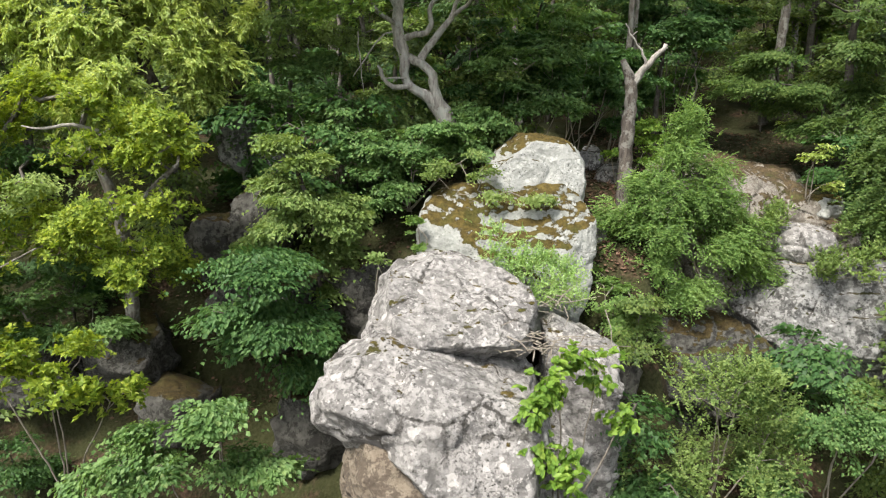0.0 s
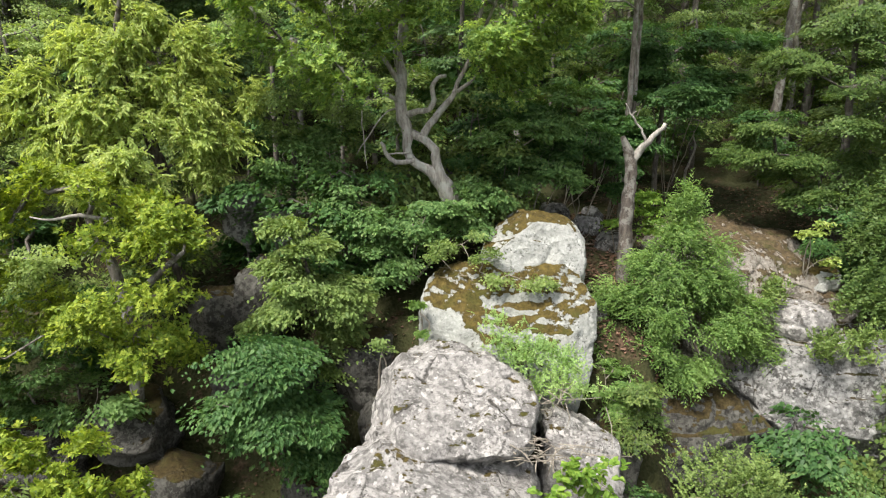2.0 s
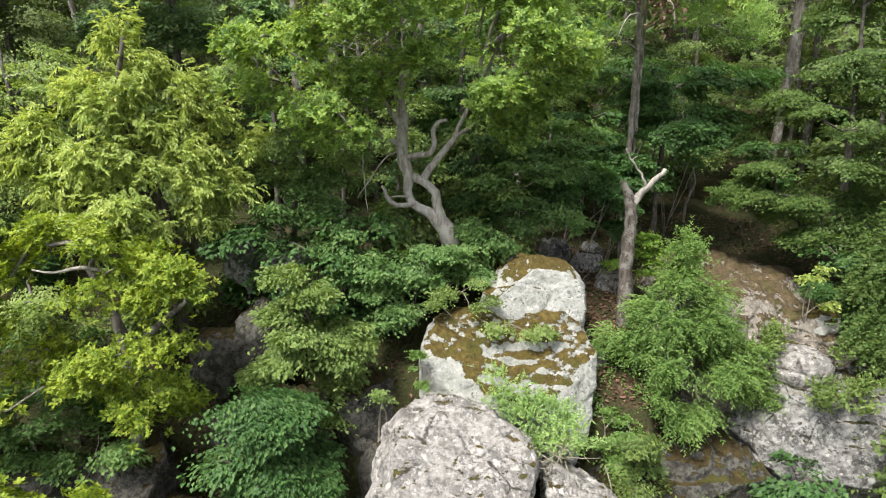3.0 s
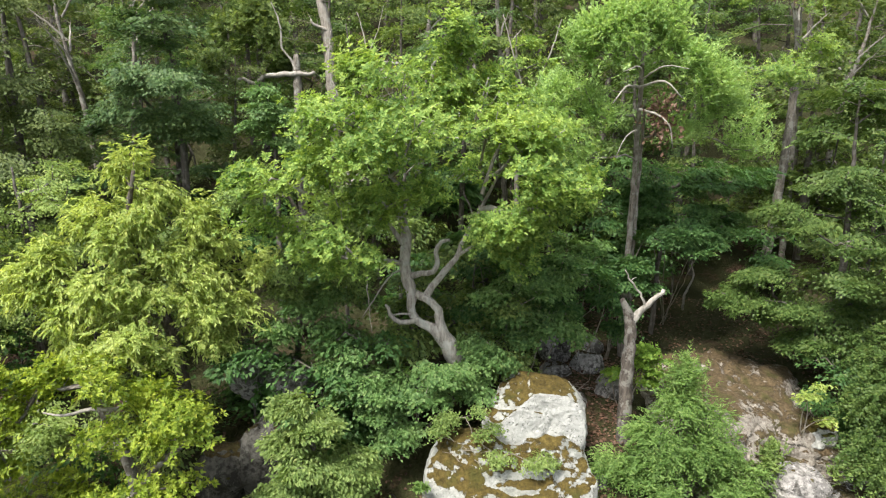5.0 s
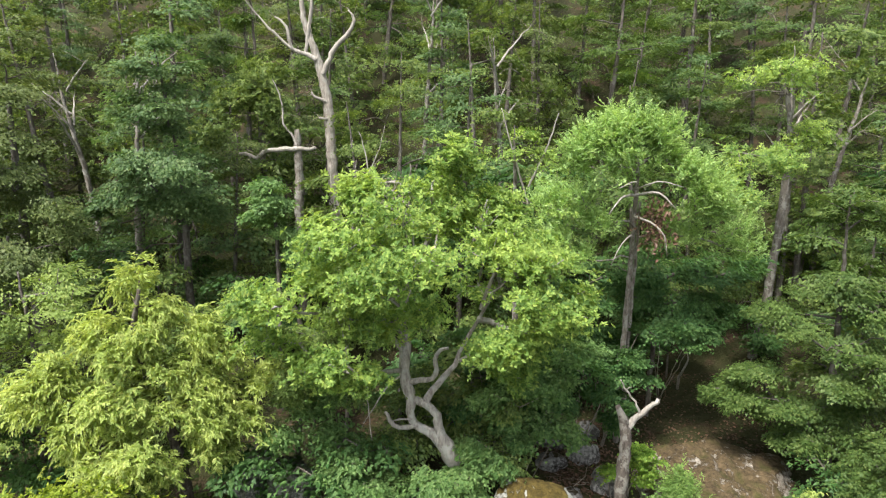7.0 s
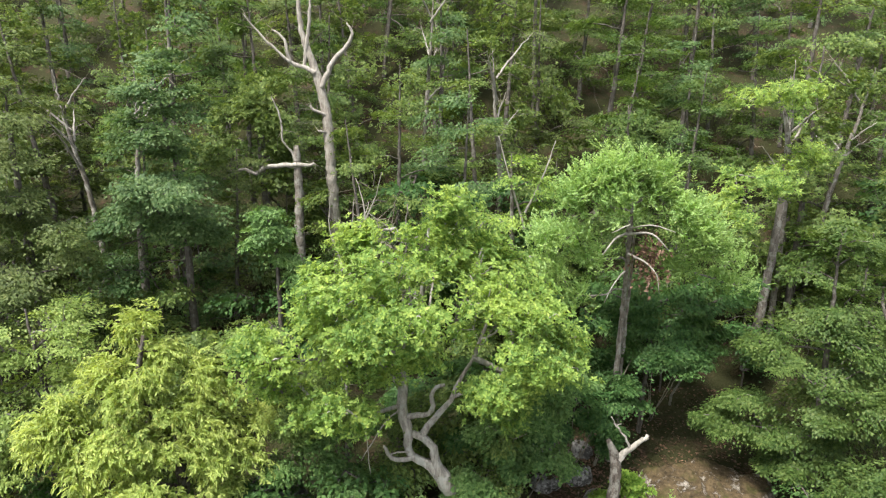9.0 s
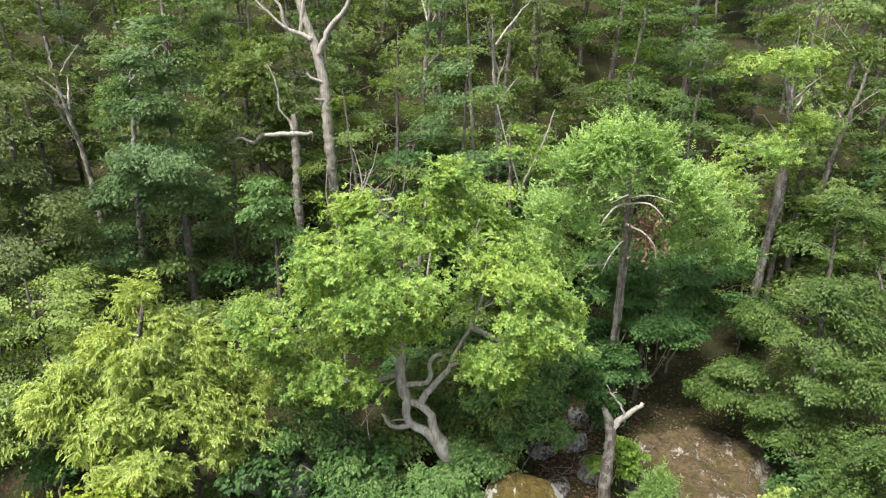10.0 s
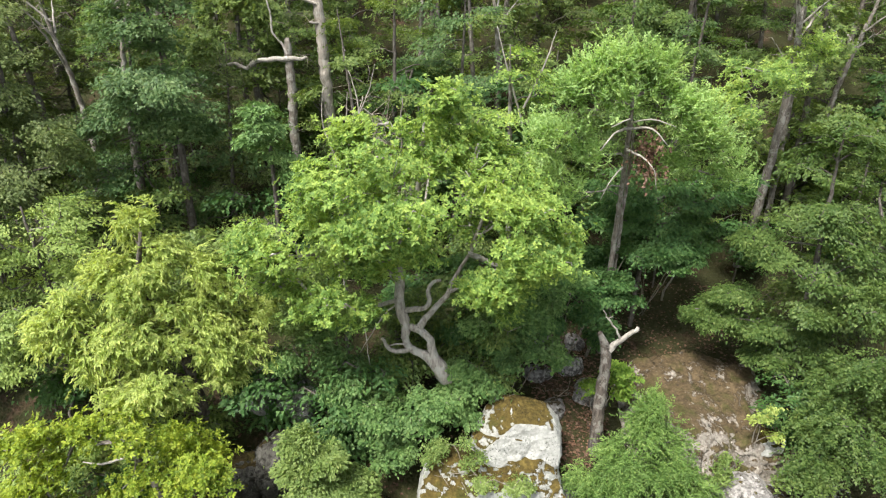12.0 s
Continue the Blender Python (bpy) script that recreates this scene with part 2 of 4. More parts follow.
def smooth_line(points, step=0.18, wobble=0.0, rng=None):
    """A Catmull-Rom line through (x, y, z, r) points."""
    p = np.array(points, float)
    p = np.vstack([2 * p[0] - p[1], p, 2 * p[-1] - p[-2]])
    out = []
    for i in range(1, len(p) - 2):
        n = max(2, int(np.linalg.norm(p[i + 1, :3] - p[i, :3]) / step))
        u = np.linspace(0, 1, n, endpoint=False)[:, None]
        a, b, c, d = p[i - 1], p[i], p[i + 1], p[i + 2]
        out.append(0.5 * (2 * b + (c - a) * u + (2 * a - 5 * b + 4 * c - d) * u ** 2 + (3 * b - a - 3 * c + d) * u ** 3))
    out = np.vstack([*out, p[-2:-1]])
    if wobble and rng is not None:
        out[1:, :3] += rng.normal(size=(len(out) - 1, 3)) * wobble
    return out[:, :3], np.maximum(out[:, 3], 0.002)


def grow(stem_pts, targets, rng, step=0.3, tip=0.006, power=0.42, wander=0.04, low=0.5, most=0.07):
    """Limbs from a stem to many targets; returns chains of points and radii."""
    pos = [np.array(q) for q in stem_pts]
    par = [-1] * len(pos)
    stems = len(pos)
    dist = np.min(np.linalg.norm(targets[:, None] - np.array(stem_pts)[None], axis=2), axis=1)
    ends = []
    for ti in np.argsort(dist):
        tgt = targets[ti]
        arr = np.array(pos)
        d = np.linalg.norm(arr - tgt, axis=1) + low * np.maximum(0, arr[:, 2] - tgt[2] + 0.15)
        d[:stems] *= 0.85
        i = int(np.argmin(d))
        span = tgt - pos[i]
        n = max(1, int(np.linalg.norm(span) / step))
        sag = rng.normal(size=3) * wander * n
        start = pos[i]
        for q in range(1, n + 1):
            u = q / n
            pos.append(start + span * u + sag * math.sin(math.pi * u) + rng.normal(size=3) * wander * (q < n))
            par.append(i)
            i = len(pos) - 1
        ends.append(i)
    weight = np.zeros(len(pos))
    for e in ends:
        weight[e] += 1
    for i in range(len(pos) - 1, stems - 1, -1):
        weight[par[i]] += weight[i]
    rad = np.minimum(tip * np.maximum(weight, 1) ** power, most)
    chains, used = [], set()
    for e in sorted(ends, key=lambda e: -e):
        line, i = [], e
        while i >= stems and i not in used:
            line.append(i)
            used.add(i)
            i = par[i]
        if line:
            line.append(i)
            line = line[::-1]
            rr = rad[line].copy()
            rr[0] = rr[1]
            chains.append((np.array([pos[q] for q in line]), rr))
    return chains


def leaves(base, along, normal, size, wide=0.5, full=False):
    """Folded leaves (full: broad, None: slim and of one face) from base points, directions, normals and lengths; returns verts, faces."""
    along = unit(along)
    side = unit(np.cross(along, normal))
    up = np.cross(side, along)
    s = size[:, None]
    n = len(base)
    if full is None:
        w = side * s * wide * 0.75
        mid = base + along * s * 0.15
        v = np.stack([mid + w, base + along * s - up * s * 0.08, mid - w], 1)
        f = np.arange(n * 3).reshape(-1, 3)
    elif full:
        tip = base + along * s - up * s * 0.10
        w = side * s * wide
        v = np.stack([base, base + along * s * 0.28 + w * 0.85 + up * s * 0.07, base + along * s * 0.66 + w * 0.8 + up * s * 0.05, tip,
                      base + along * s * 0.66 - w * 0.8 + up * s * 0.05, base + along * s * 0.28 - w * 0.85 + up * s * 0.07], 1)
        i = np.arange(n)[:, None] * 6
        f = np.concatenate([i + np.array([[0, 1, 2, 3]]), i + np.array([[0, 3, 4, 5]])])
    else:
        tip = base + along * s - up * s * 0.08
        w = side * s * wide
        mid = base + along * s * 0.45 + up * s * 0.09
        v = np.stack([base, mid + w, tip, mid - w], 1)
        i = np.arange(n)[:, None] * 4
        f = np.concatenate([i + np.array([[0, 1, 2]]), i + np.array([[0, 2, 3]])])
    return v.reshape(-1, 3), f


def foliage(targets, axis, rng, style, count, spread, size, wide=0.5, full=False):
    """Leaves round each target in the way the kind of tree bears them. axis: the stem's line, for outward directions."""
    axis = np.array(axis)
    near = axis[np.argmin(np.linalg.norm(targets[:, None] - axis[None], axis=2), axis=1)]
    out = targets - near
    out[:, 2] *= 0.3
    out = unit(out + rng.normal(size=out.shape) * 0.25)
    t = np.repeat(np.arange(len(targets)), count)
    n = len(t)
    c, o = targets[t], out[t]
    up = np.array([0, 0, 1.0])
    side = unit(np.cross(o, up))
    if style == "spray":
        tilt = rng.normal(size=(len(targets), 3))[t] * 0.34
        nrm = unit(up + tilt - o * 0.0 + o * 0.25)
        u = rng.uniform(-1.0, 1.0, n)
        v = rng.normal(size=n) * (0.55 - 0.3 * np.clip(u, -1, 1))
        ahead = unit(o - nrm * np.sum(o * nrm, axis=1, keepdims=True))
        base = c + (ahead * u[:, None] + side * v[:, None]) * spread + nrm * (rng.normal(size=n) * 0.07 * spread)[:, None]
        base[:, 2] -= 0.16 * spread * (u ** 2 + v ** 2)
        along = ahead * rng.uniform(0.3, 1.0, n)[:, None] + side * (np.sign(v) * rng.uniform(0.2, 1.0, n))[:, None] - up * 0.22
        nrm = nrm + rng.normal(size=(n, 3)) * 0.33
    elif style == "oak":
        per = 7
        ro = np.arange(n) // per
        k = ro.max() + 1
        first = np.minimum(np.arange(k) * per, n - 1)
        ax = unit(up * 0.75 + o[first] * 0.55 + rng.normal(size=(k, 3)) * 0.4)[ro]
        centre = (c[first] + rng.normal(size=(k, 3)) * spread * np.array([0.5, 0.5, 0.42]))[ro]
        a1 = unit(np.cross(ax, np.array([0.3, 0.5, 0.81])))
        a2 = np.cross(ax, a1)
        phi = (np.arange(n) % per) * 2 * math.pi / per + rng.uniform(0, 0.8, n)
        radial = a1 * np.cos(phi)[:, None] + a2 * np.sin(phi)[:, None]
        along = radial + ax * rng.uniform(-0.05, 0.6, n)[:, None]
        base = centre + radial * 0.01
        nrm = ax + rng.normal(size=(n, 3)) * 0.25
    else:
        # leafy strands: hanging, upright tufts, or level feathers
        lift, reach, length = {"droop": (-0.3, 0.55, 0.9), "fluff": (0.85, 0.22, 0.8), "feather": (-0.25, 0.95, 1.3)}[style]
        per = 11
        st = np.arange(n) // per
        k = st.max() + 1
        first = np.minimum(np.arange(k) * per, n - 1)
        way = unit(up * lift + o[first] * reach + rng.normal(size=(k, 3)) * (0.42 if style == "feather" else 0.62))
        start = c[first] + rng.normal(size=(k, 3)) * spread * np.array([0.5, 0.5, 0.4])
        along_u = ((np.arange(n) % per) + rng.uniform(0, 0.6, n)) / per
        w = way[st]
        base = start[st] + w * (along_u * length * spread)[:, None]
        base[:, 2] -= 0.25 * spread * along_u ** 2 * (style != "fluff")
        across = unit(np.cross(w, up + 0.01))
        turn = np.where(np.arange(n) % 2 == 0, 1.0, -1.0)
        along = w * rng.uniform(0.4, 1.0, n)[:, None] + across * (turn * rng.uniform(0.3, 0.9, n))[:, None] - up * (0.35 if style == "droop" else 0.0) + rng.normal(size=(n, 3)) * 0.15
        nrm = (up * 0.8 + o * 0.4) + rng.normal(size=(n, 3)) * 0.35
    return leaves(base, along, nrm, size * rng.uniform(0.6, 1.2, n), wide, full)


def crown_points(lobes, rng, gaps=0.9, shell=0.45):
    """Twig places in puffs of foliage over a few uneven lobes (x, y, z, rx, ry, rz, count)."""
    out = []
    for x, y, z, rx, ry, rz, count in lobes:
        half = np.array([rx, ry, rz])
        got = 0
        while got < count:
            d = unit(rng.normal(size=3) + np.array([0, -0.15, 0.25]))
            c = np.array([x, y, z]) + d * half * rng.uniform(shell, 1.0) ** 0.6 * (1 + 0.25 * noise.noise(Vector(d * 2.3 + x)))
            if noise.noise(Vector(c * gaps)) < -0.12 and rng.uniform() < 0.85:
                continue
            k = min(int(rng.integers(5, 12)), count - got)
            puff = half * rng.uniform(0.22, 0.36) * np.array([1, 1, 0.75])
            out.append(c + unit(rng.normal(size=(k, 3)) + np.array([0, 0, 0.35])) * puff * rng.uniform(0.5, 1.0, (k, 1)))
            got += k
    return np.concatenate(out)


def tree(name, label, category, stems, lobes, style, leaf, bark, count, spread, size, seed, wide=0.5, full=False, sides=8, group="", tip=0.006, gaps=0.9, shell=0.45, limb_bark=None, most=0.07, extra=()):
    """A broad-leaved tree or shrub: stems of (x, y, z, radius) points, limbs grown to the crown's twigs, leaves. extra: bare dead limbs."""
    rng = np.random.default_rng(seed)
    base = Vector(stems[0][0][:3])
    root = thing(name, base, label, category, group)
    off = np.array(base)
    lines = [smooth_line(s, 0.16, 0.008, rng) for s in stems]
    v, f = tubes(lines, sides, 0.05, rng)
    part("trunk", mesh_of("trunk", v - off, f, bark), root)
    targets = crown_points(lobes, rng, gaps, shell)
    axis = np.concatenate([l[0][len(l[0]) // 3:] for l in lines])
    v, f = tubes(grow(axis, targets, rng, tip=tip, most=most), 4 if full else 3)
    tagged(part("bough", mesh_of("bough", v - off, f, limb_bark or bark), root), kind="stuff")
    v, f = foliage(targets, axis, rng, style, count, spread, size, wide, full)
    part("crown", mesh_of("crown", v - off, f, leaf, False), root)
    for line in extra:
        v, f = tubes([smooth_line(line, 0.12, 0.006, rng)], 6)
        part("dead_branch", mesh_of("dead_branch", v - off, f, DEADWOOD), root, "bare bleached dead branch")
    return root


def bare_tree(name, label, limbs, bark, seed, twigs=0, twig_length=0.5, category="dead tree", group=""):
    """A dead tree: the first line is the trunk, the others its branches; fine twigs on the branches."""
    rng = np.random.default_rng(seed)
    base = Vector(limbs[0][0][:3])
    root = thing(name, base, label, category, group)
    off = np.array(base)
    for n, line in enumerate(limbs):
        pts, rad = smooth_line(line, 0.12, 0.01, rng)
        v, f = tubes([(pts, rad)], 9 if n == 0 else 6, 0.06, rng)
        part("trunk" if n == 0 else "branch", mesh_of("limb", v - off, f, bark if n == 0 else DEADWOOD), root)
    if twigs:
        chains = []
        lines = [smooth_line(l, 0.1)[0] for l in limbs]
        for _ in range(twigs):
            l = lines[rng.integers(0, len(lines))]
            s = l[rng.integers(len(l) // 3, len(l))]
            d = unit(rng.normal(size=3) + np.array([0, 0, 0.5]))
            k = twig_length * rng.uniform(0.4, 1.2)
            bend = rng.normal(size=3) * 0.12 * k
            chains.append(([s, s + d * k * 0.5 + bend, s + d * k], [0.008, 0.005, 0.002]))
        v, f = tubes(chains, 3)
        tagged(part("twig", mesh_of("twig", v - off, f, TWIG), root), kind="stuff")
    return root


def rock_mesh(name, blobs, material, detail=5, seed=0, rough=0.08, strata=0.0, fine=0.02, facets=9):
    """Weathered rock of one or more rounded, cut blocks: (centre, half sizes, squareness, turn, cuts of (nx, ny, nz, offset))."""
    vs, fs, at = [], [], 0
    for centre, half, power, turn, cuts in blobs:
        bm = bmesh.new()
        bmesh.ops.create_icosphere(bm, subdivisions=detail, radius=1.0)
        d = np.array([v.co[:] for v in bm.verts])
        faces = np.array([[v.index for v in f.verts] for f in bm.faces])
        bm.free()
        r = np.sum(np.abs(d) ** power, axis=1) ** (-1 / power)
        p = d * r[:, None] * np.array(half)
        rot = np.array(Euler([radians(a) for a in turn]).to_matrix())
        p = p @ rot.T
        for nx, ny, nz, o in cuts:
            nv = unit(np.array([nx, ny, nz], float))
            over = p @ nv - o
            p = p - np.where(over > 0, over * 0.93, 0)[:, None] * nv
        crng = np.random.default_rng(seed + 900)
        reach = np.array(half)
        for _ in range(facets):
            nv = unit(crng.normal(size=3))
            over = p @ nv - np.linalg.norm(nv * reach) * crng.uniform(0.80, 1.0)
            p = p - np.where(over > 0, over * 0.9, 0)[:, None] * nv
        nrm = unit(p / reach ** 2)
        shift = Vector((seed * 3.7, seed * 1.3, seed * 7.1))
        h = np.empty(len(p))
        for i, q in enumerate(p):
            w = Vector(q) + shift
            a = noise.noise(w * 0.9) * 1.1 + noise.noise(w * 2.1) * 0.6
            ridge = 1 - abs(noise.noise(w * 3.3)) * 2
            b = ridge * 0.7 + noise.noise(w * 6.1) * 0.6 + noise.noise(w * 13.0) * 0.45 + noise.noise(w * 27.0) * 0.3
            h[i] = rough * a + fine * b * 1.5
            crack = abs(noise.noise(Vector((w.x * 0.5, w.y * 0.5, w.z * 1.3)) + Vector((9, 4, 2))))
            if crack < 0.035:
                h[i] -= (0.035 - crack) * rough * 26
            if strata:
                ledge = w.z * 2.6 + 0.9 * noise.noise(w * 0.8) + w.x * 0.35
                h[i] += strata * (((ledge % 1.0) ** 2) * 2 - 0.7) * (0.7 + 0.9 * noise.noise(w * 1.1))
        p = p + nrm * h[:, None]
        vs.append(p + np.array(centre))
        fs.append(faces + at)
        at += len(p)
    return np.concatenate(vs), np.concatenate(fs)


def rock(name, label, blobs, material, detail=5, seed=0, rough=0.08, strata=0.0, fine=0.02, facets=9, category="boulder", group="crag boulders"):
    v, f = rock_mesh(name, blobs, material, detail, seed, rough, strata, fine, facets)
    off = np.array(blobs[0][0])
    ob = new(name, mesh_of(name, v - off, f, material))
    ob.location = off
    if len(blobs) > 1:
        weld = ob.modifiers.new("weld", "REMESH")
        weld.mode, weld.voxel_size, weld.use_smooth_shade = "VOXEL", 0.026, True
    return tagged(ob, label, category, group)


# ---- ground ----
PROFILE_Y = [-300, -30, 3, 7, 8.6, 10.2, 11.5, 14, 18, 22, 30, 45, 80, 200, 400]
PROFILE_Z = [-60, -6, 0.2, 1.5, 2.6, 4.9, 5.7, 6.1, 6.6, 7.6, 12.0, 21.5, 42, 90, 120]


def ground_z(x, y):
    step = lambda a, b: min(1.0, max(0.0, (x - a) / (b - a)))
    s = 1.4 * (1 - step(-2.4, -1.0)) + 1.5 * step(3.3, 4.2) - 0.7 * step(1.6, 2.3) * (1 - step(3.3, 4.0))
    s *= min(1.0, max(0.0, (15 - y) / 3))
    z = float(np.interp(y - s, PROFILE_Y, PROFILE_Z))
    w = Vector((x, y, 0))
    return z + 0.22 * noise.noise(w * 0.45) + 0.07 * noise.noise(w * 1.7) + (0.9 * noise.noise(w * 0.08) if abs(y) > 16 else 0.0) * min(1, abs(abs(y) - 16) / 10)


def spaced(lo, hi, n, near_lo, near_hi, m):
    a = np.linspace(near_lo, near_hi, m)
    left = near_lo - np.geomspace(0.3, near_lo - lo, n)[::-1]
    right = near_hi + np.geomspace(0.3, hi - near_hi, n)
    return np.concatenate([left, a, right])


gx, gy = spaced(-400, 400, 40, -14, 14, 160), spaced(-300, 400, 40, 2, 26, 150)
gv = np.array([(x, y, ground_z(x, y)) for y in gy for x in gx])
gi = (np.arange(len(gy) - 1)[:, None] * len(gx) + np.arange(len(gx) - 1)[None]).ravel()
ground = new("ground", mesh_of("ground", gv, np.stack([gi, gi + 1, gi + 1 + len(gx), gi + len(gx)], 1), GROUND))
tagged(ground, "steep forest floor of brown leaf litter and moss", "ground", kind="structure")

# ---- the crag ----
rock("boulder", "big pale limestone block with a jutting nose, grey lichen spots",
     [((0.2, 6.6, 3.75), (1.42, 1.75, 1.7), 3.4, (0, 0, -10), [(0.3, 0.06, 0.95, 1.02), (0.14, -0.80, 0.58, 1.36), (1, -0.15, 0.1, 0.88), (-0.85, -0.4, 0.3, 1.16), (-0.62, -0.45, -0.62, 0.60)]),
      ((-0.42, 6.22, 4.60), (0.92, 0.86, 0.50), 2.6, (0, 8, -12), [(0.28, -0.12, 0.95, 0.42), (-0.4, -0.75, -0.5, 0.66)]),
      ((0.25, 6.15, 4.1), (0.85, 0.80, 0.75), 2.6, (0, 0, 0), [(0.1, -0.4, 0.9, 0.62)])],
     ROCK_PALE, 6, 1, 0.085, 0.02, 0.03, 3)
rock("boulder", "cream-coloured limestone pedestal under the overhanging block",
     [((-0.36, 6.05, 2.85), (0.74, 0.80, 1.72), 3.2, (0, 0, -10), [])], ROCK_CREAM, 5, 2, 0.10, 0.03, 0.03)
rock("boulder", "sloping pale limestone slab pitted with grey lichen",
     [((0.06, 7.66, 4.99), (1.10, 1.24, 0.60), 2.4, (6, 4, -12), [(0.16, -0.34, 0.93, 0.47), (-0.9, -0.2, 0.35, 0.86), (0.1, -0.65, -0.75, 0.70)]),
      ((-0.05, 8.35, 5.12), (0.80, 0.62, 0.48), 2.7, (0, 0, -10), [(0.1, -0.3, 0.95, 0.40)]),
      ((0.1, 8.15, 4.2), (0.9, 0.9, 0.9), 3.2, (0, 0, -6), [])], ROCK_PALE, 6, 3, 0.06, 0.035, 0.04, 4)
rock("boulder", "white limestone slab with wide brown-green moss patches",
     [((1.0, 9.9, 5.0), (1.40, 1.05, 1.25), 4.0, (0, 0, -4), [(0, -0.65, 0.76, 0.74)])], ROCK_MOSSY, 6, 4, 0.05, 0.0, 0.03)
rock("boulder", "rounded white boulder with a brown moss cap",
     [((1.52, 10.8, 6.05), (0.88, 0.80, 0.92), 2.8, (0, 6, -8), [(0.1, -0.95, 0.3, 0.62), (-0.6, -0.1, 0.8, 0.80)])], ROCK_CAP, 6, 5, 0.04, 0.0, 0.025, 3)
rock("boulder", "pale limestone block beside a dark cleft",
     [((1.82, 7.8, 3.3), (0.50, 0.85, 1.65), 4.2, (0, 0, -6), [(0.3, -0.4, 0.88, 1.22)]), ((1.35, 7.5, 2.6), (0.5, 0.8, 1.3), 3.4, (0, 0, 10), [])], ROCK_PALE, 6, 6, 0.05, 0.05, 0.035)
# the cleft's shade is part of this block's dark colour
rock("boulder", "shade-toned grey-green block wedged in the dark cleft",
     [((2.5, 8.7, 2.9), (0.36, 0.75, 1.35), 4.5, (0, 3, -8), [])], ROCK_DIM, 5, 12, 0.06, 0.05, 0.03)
# right-hand crag
rock("boulder", "broad grey limestone face with dark pits under a bushy ledge",
     [((6.7, 10.5, 3.8), (1.75, 1.25, 1.15), 3.6, (0, 4, 12), [(-0.1, -0.9, 0.45, 1.0), (-0.75, -0.5, 0.4, 1.35)]),
      ((7.9, 10.6, 3.7), (1.2, 1.2, 1.0), 3.6, (0, 4, 30), [])], ROCK_GREY, 6, 7, 0.10, 0.05, 0.045)
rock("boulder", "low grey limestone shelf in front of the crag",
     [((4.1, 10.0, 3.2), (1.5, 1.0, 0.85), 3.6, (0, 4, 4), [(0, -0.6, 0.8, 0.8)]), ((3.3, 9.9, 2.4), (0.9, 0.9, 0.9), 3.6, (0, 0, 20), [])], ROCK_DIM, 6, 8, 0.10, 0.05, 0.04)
rock("boulder", "small pale weathered boulder on the mossy ledge",
     [((6.15, 10.5, 5.18), (0.46, 0.40, 0.30), 2.8, (0, 6, 10), [])], ROCK_PALE, 5, 9, 0.05, 0.0, 0.03, 6)
rock("boulder", "small pale boulder at the rim of the brown slab",
     [((6.95, 11.5, 5.62), (0.40, 0.34, 0.20), 2.8, (0, 0, 20), [])], ROCK_CAP, 5, 10, 0.05, 0.0, 0.03, 6)
rock("boulder", "broad brown rock dome with moss and white lichen",
     [((5.8, 12.6, 4.9), (2.4, 2.1, 1.75), 3.4, (0, 0, -16), [(0.22, -0.06, 0.97, 1.28), (0.5, -0.25, 0.8, 1.45), (-0.95, -0.25, 0.15, 1.75), (0.35, -0.7, 0.6, 1.75)])], ROCK_BROWN, 6, 11, 0.13, 0.03, 0.05)
# stones in the gully
for i, (x, y, z, a, b, c) in enumerate([(3.38, 14.4, 6.15, 0.24, 0.22, 0.28), (3.05, 13.5, 5.95, 0.36, 0.3, 0.48), (2.55, 12.2, 5.8, 0.34, 0.3, 0.26), (3.35, 12.6, 5.9, 0.36, 0.4, 0.40), (2.45, 14.2, 6.2, 0.4, 0.3, 0.36), (2.55, 10.4, 5.35, 0.22, 0.2, 0.2), (2.3, 13.2, 6.0, 0.35, 0.3, 0.3)]):
    rock("boulder", "grey stone lying in the leaf-filled gully", [((x, y, z), (a, b, c), 2.8, (0, 10, 30 * i), [])], ROCK_GREY, 4, 20 + i, 0.05, 0.0, 0.02, group="gully stones")
# shaded ledges on the other flank, most with the shade put into their colour
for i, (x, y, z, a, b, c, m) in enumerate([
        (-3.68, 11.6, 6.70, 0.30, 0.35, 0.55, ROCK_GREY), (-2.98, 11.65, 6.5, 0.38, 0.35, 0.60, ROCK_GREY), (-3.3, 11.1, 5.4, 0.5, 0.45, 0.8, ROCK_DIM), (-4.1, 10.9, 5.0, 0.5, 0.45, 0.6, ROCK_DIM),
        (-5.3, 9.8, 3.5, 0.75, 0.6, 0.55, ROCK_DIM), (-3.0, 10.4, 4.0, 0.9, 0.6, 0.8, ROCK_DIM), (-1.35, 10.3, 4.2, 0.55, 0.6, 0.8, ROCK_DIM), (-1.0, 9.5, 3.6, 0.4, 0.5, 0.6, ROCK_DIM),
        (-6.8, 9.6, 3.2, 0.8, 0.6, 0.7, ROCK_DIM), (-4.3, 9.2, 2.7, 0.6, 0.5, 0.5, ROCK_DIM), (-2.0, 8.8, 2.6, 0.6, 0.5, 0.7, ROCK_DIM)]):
    rock("boulder", "grey rock ledge with moss, mostly in a shade-darkened tone", [((x, y, z), (a, b, c), 6.0, (4, 5, 11 * i % 40 - 20), [])], m, 4, 40 + i, 0.07, 0.07, 0.03, 14, group="shaded ledges")

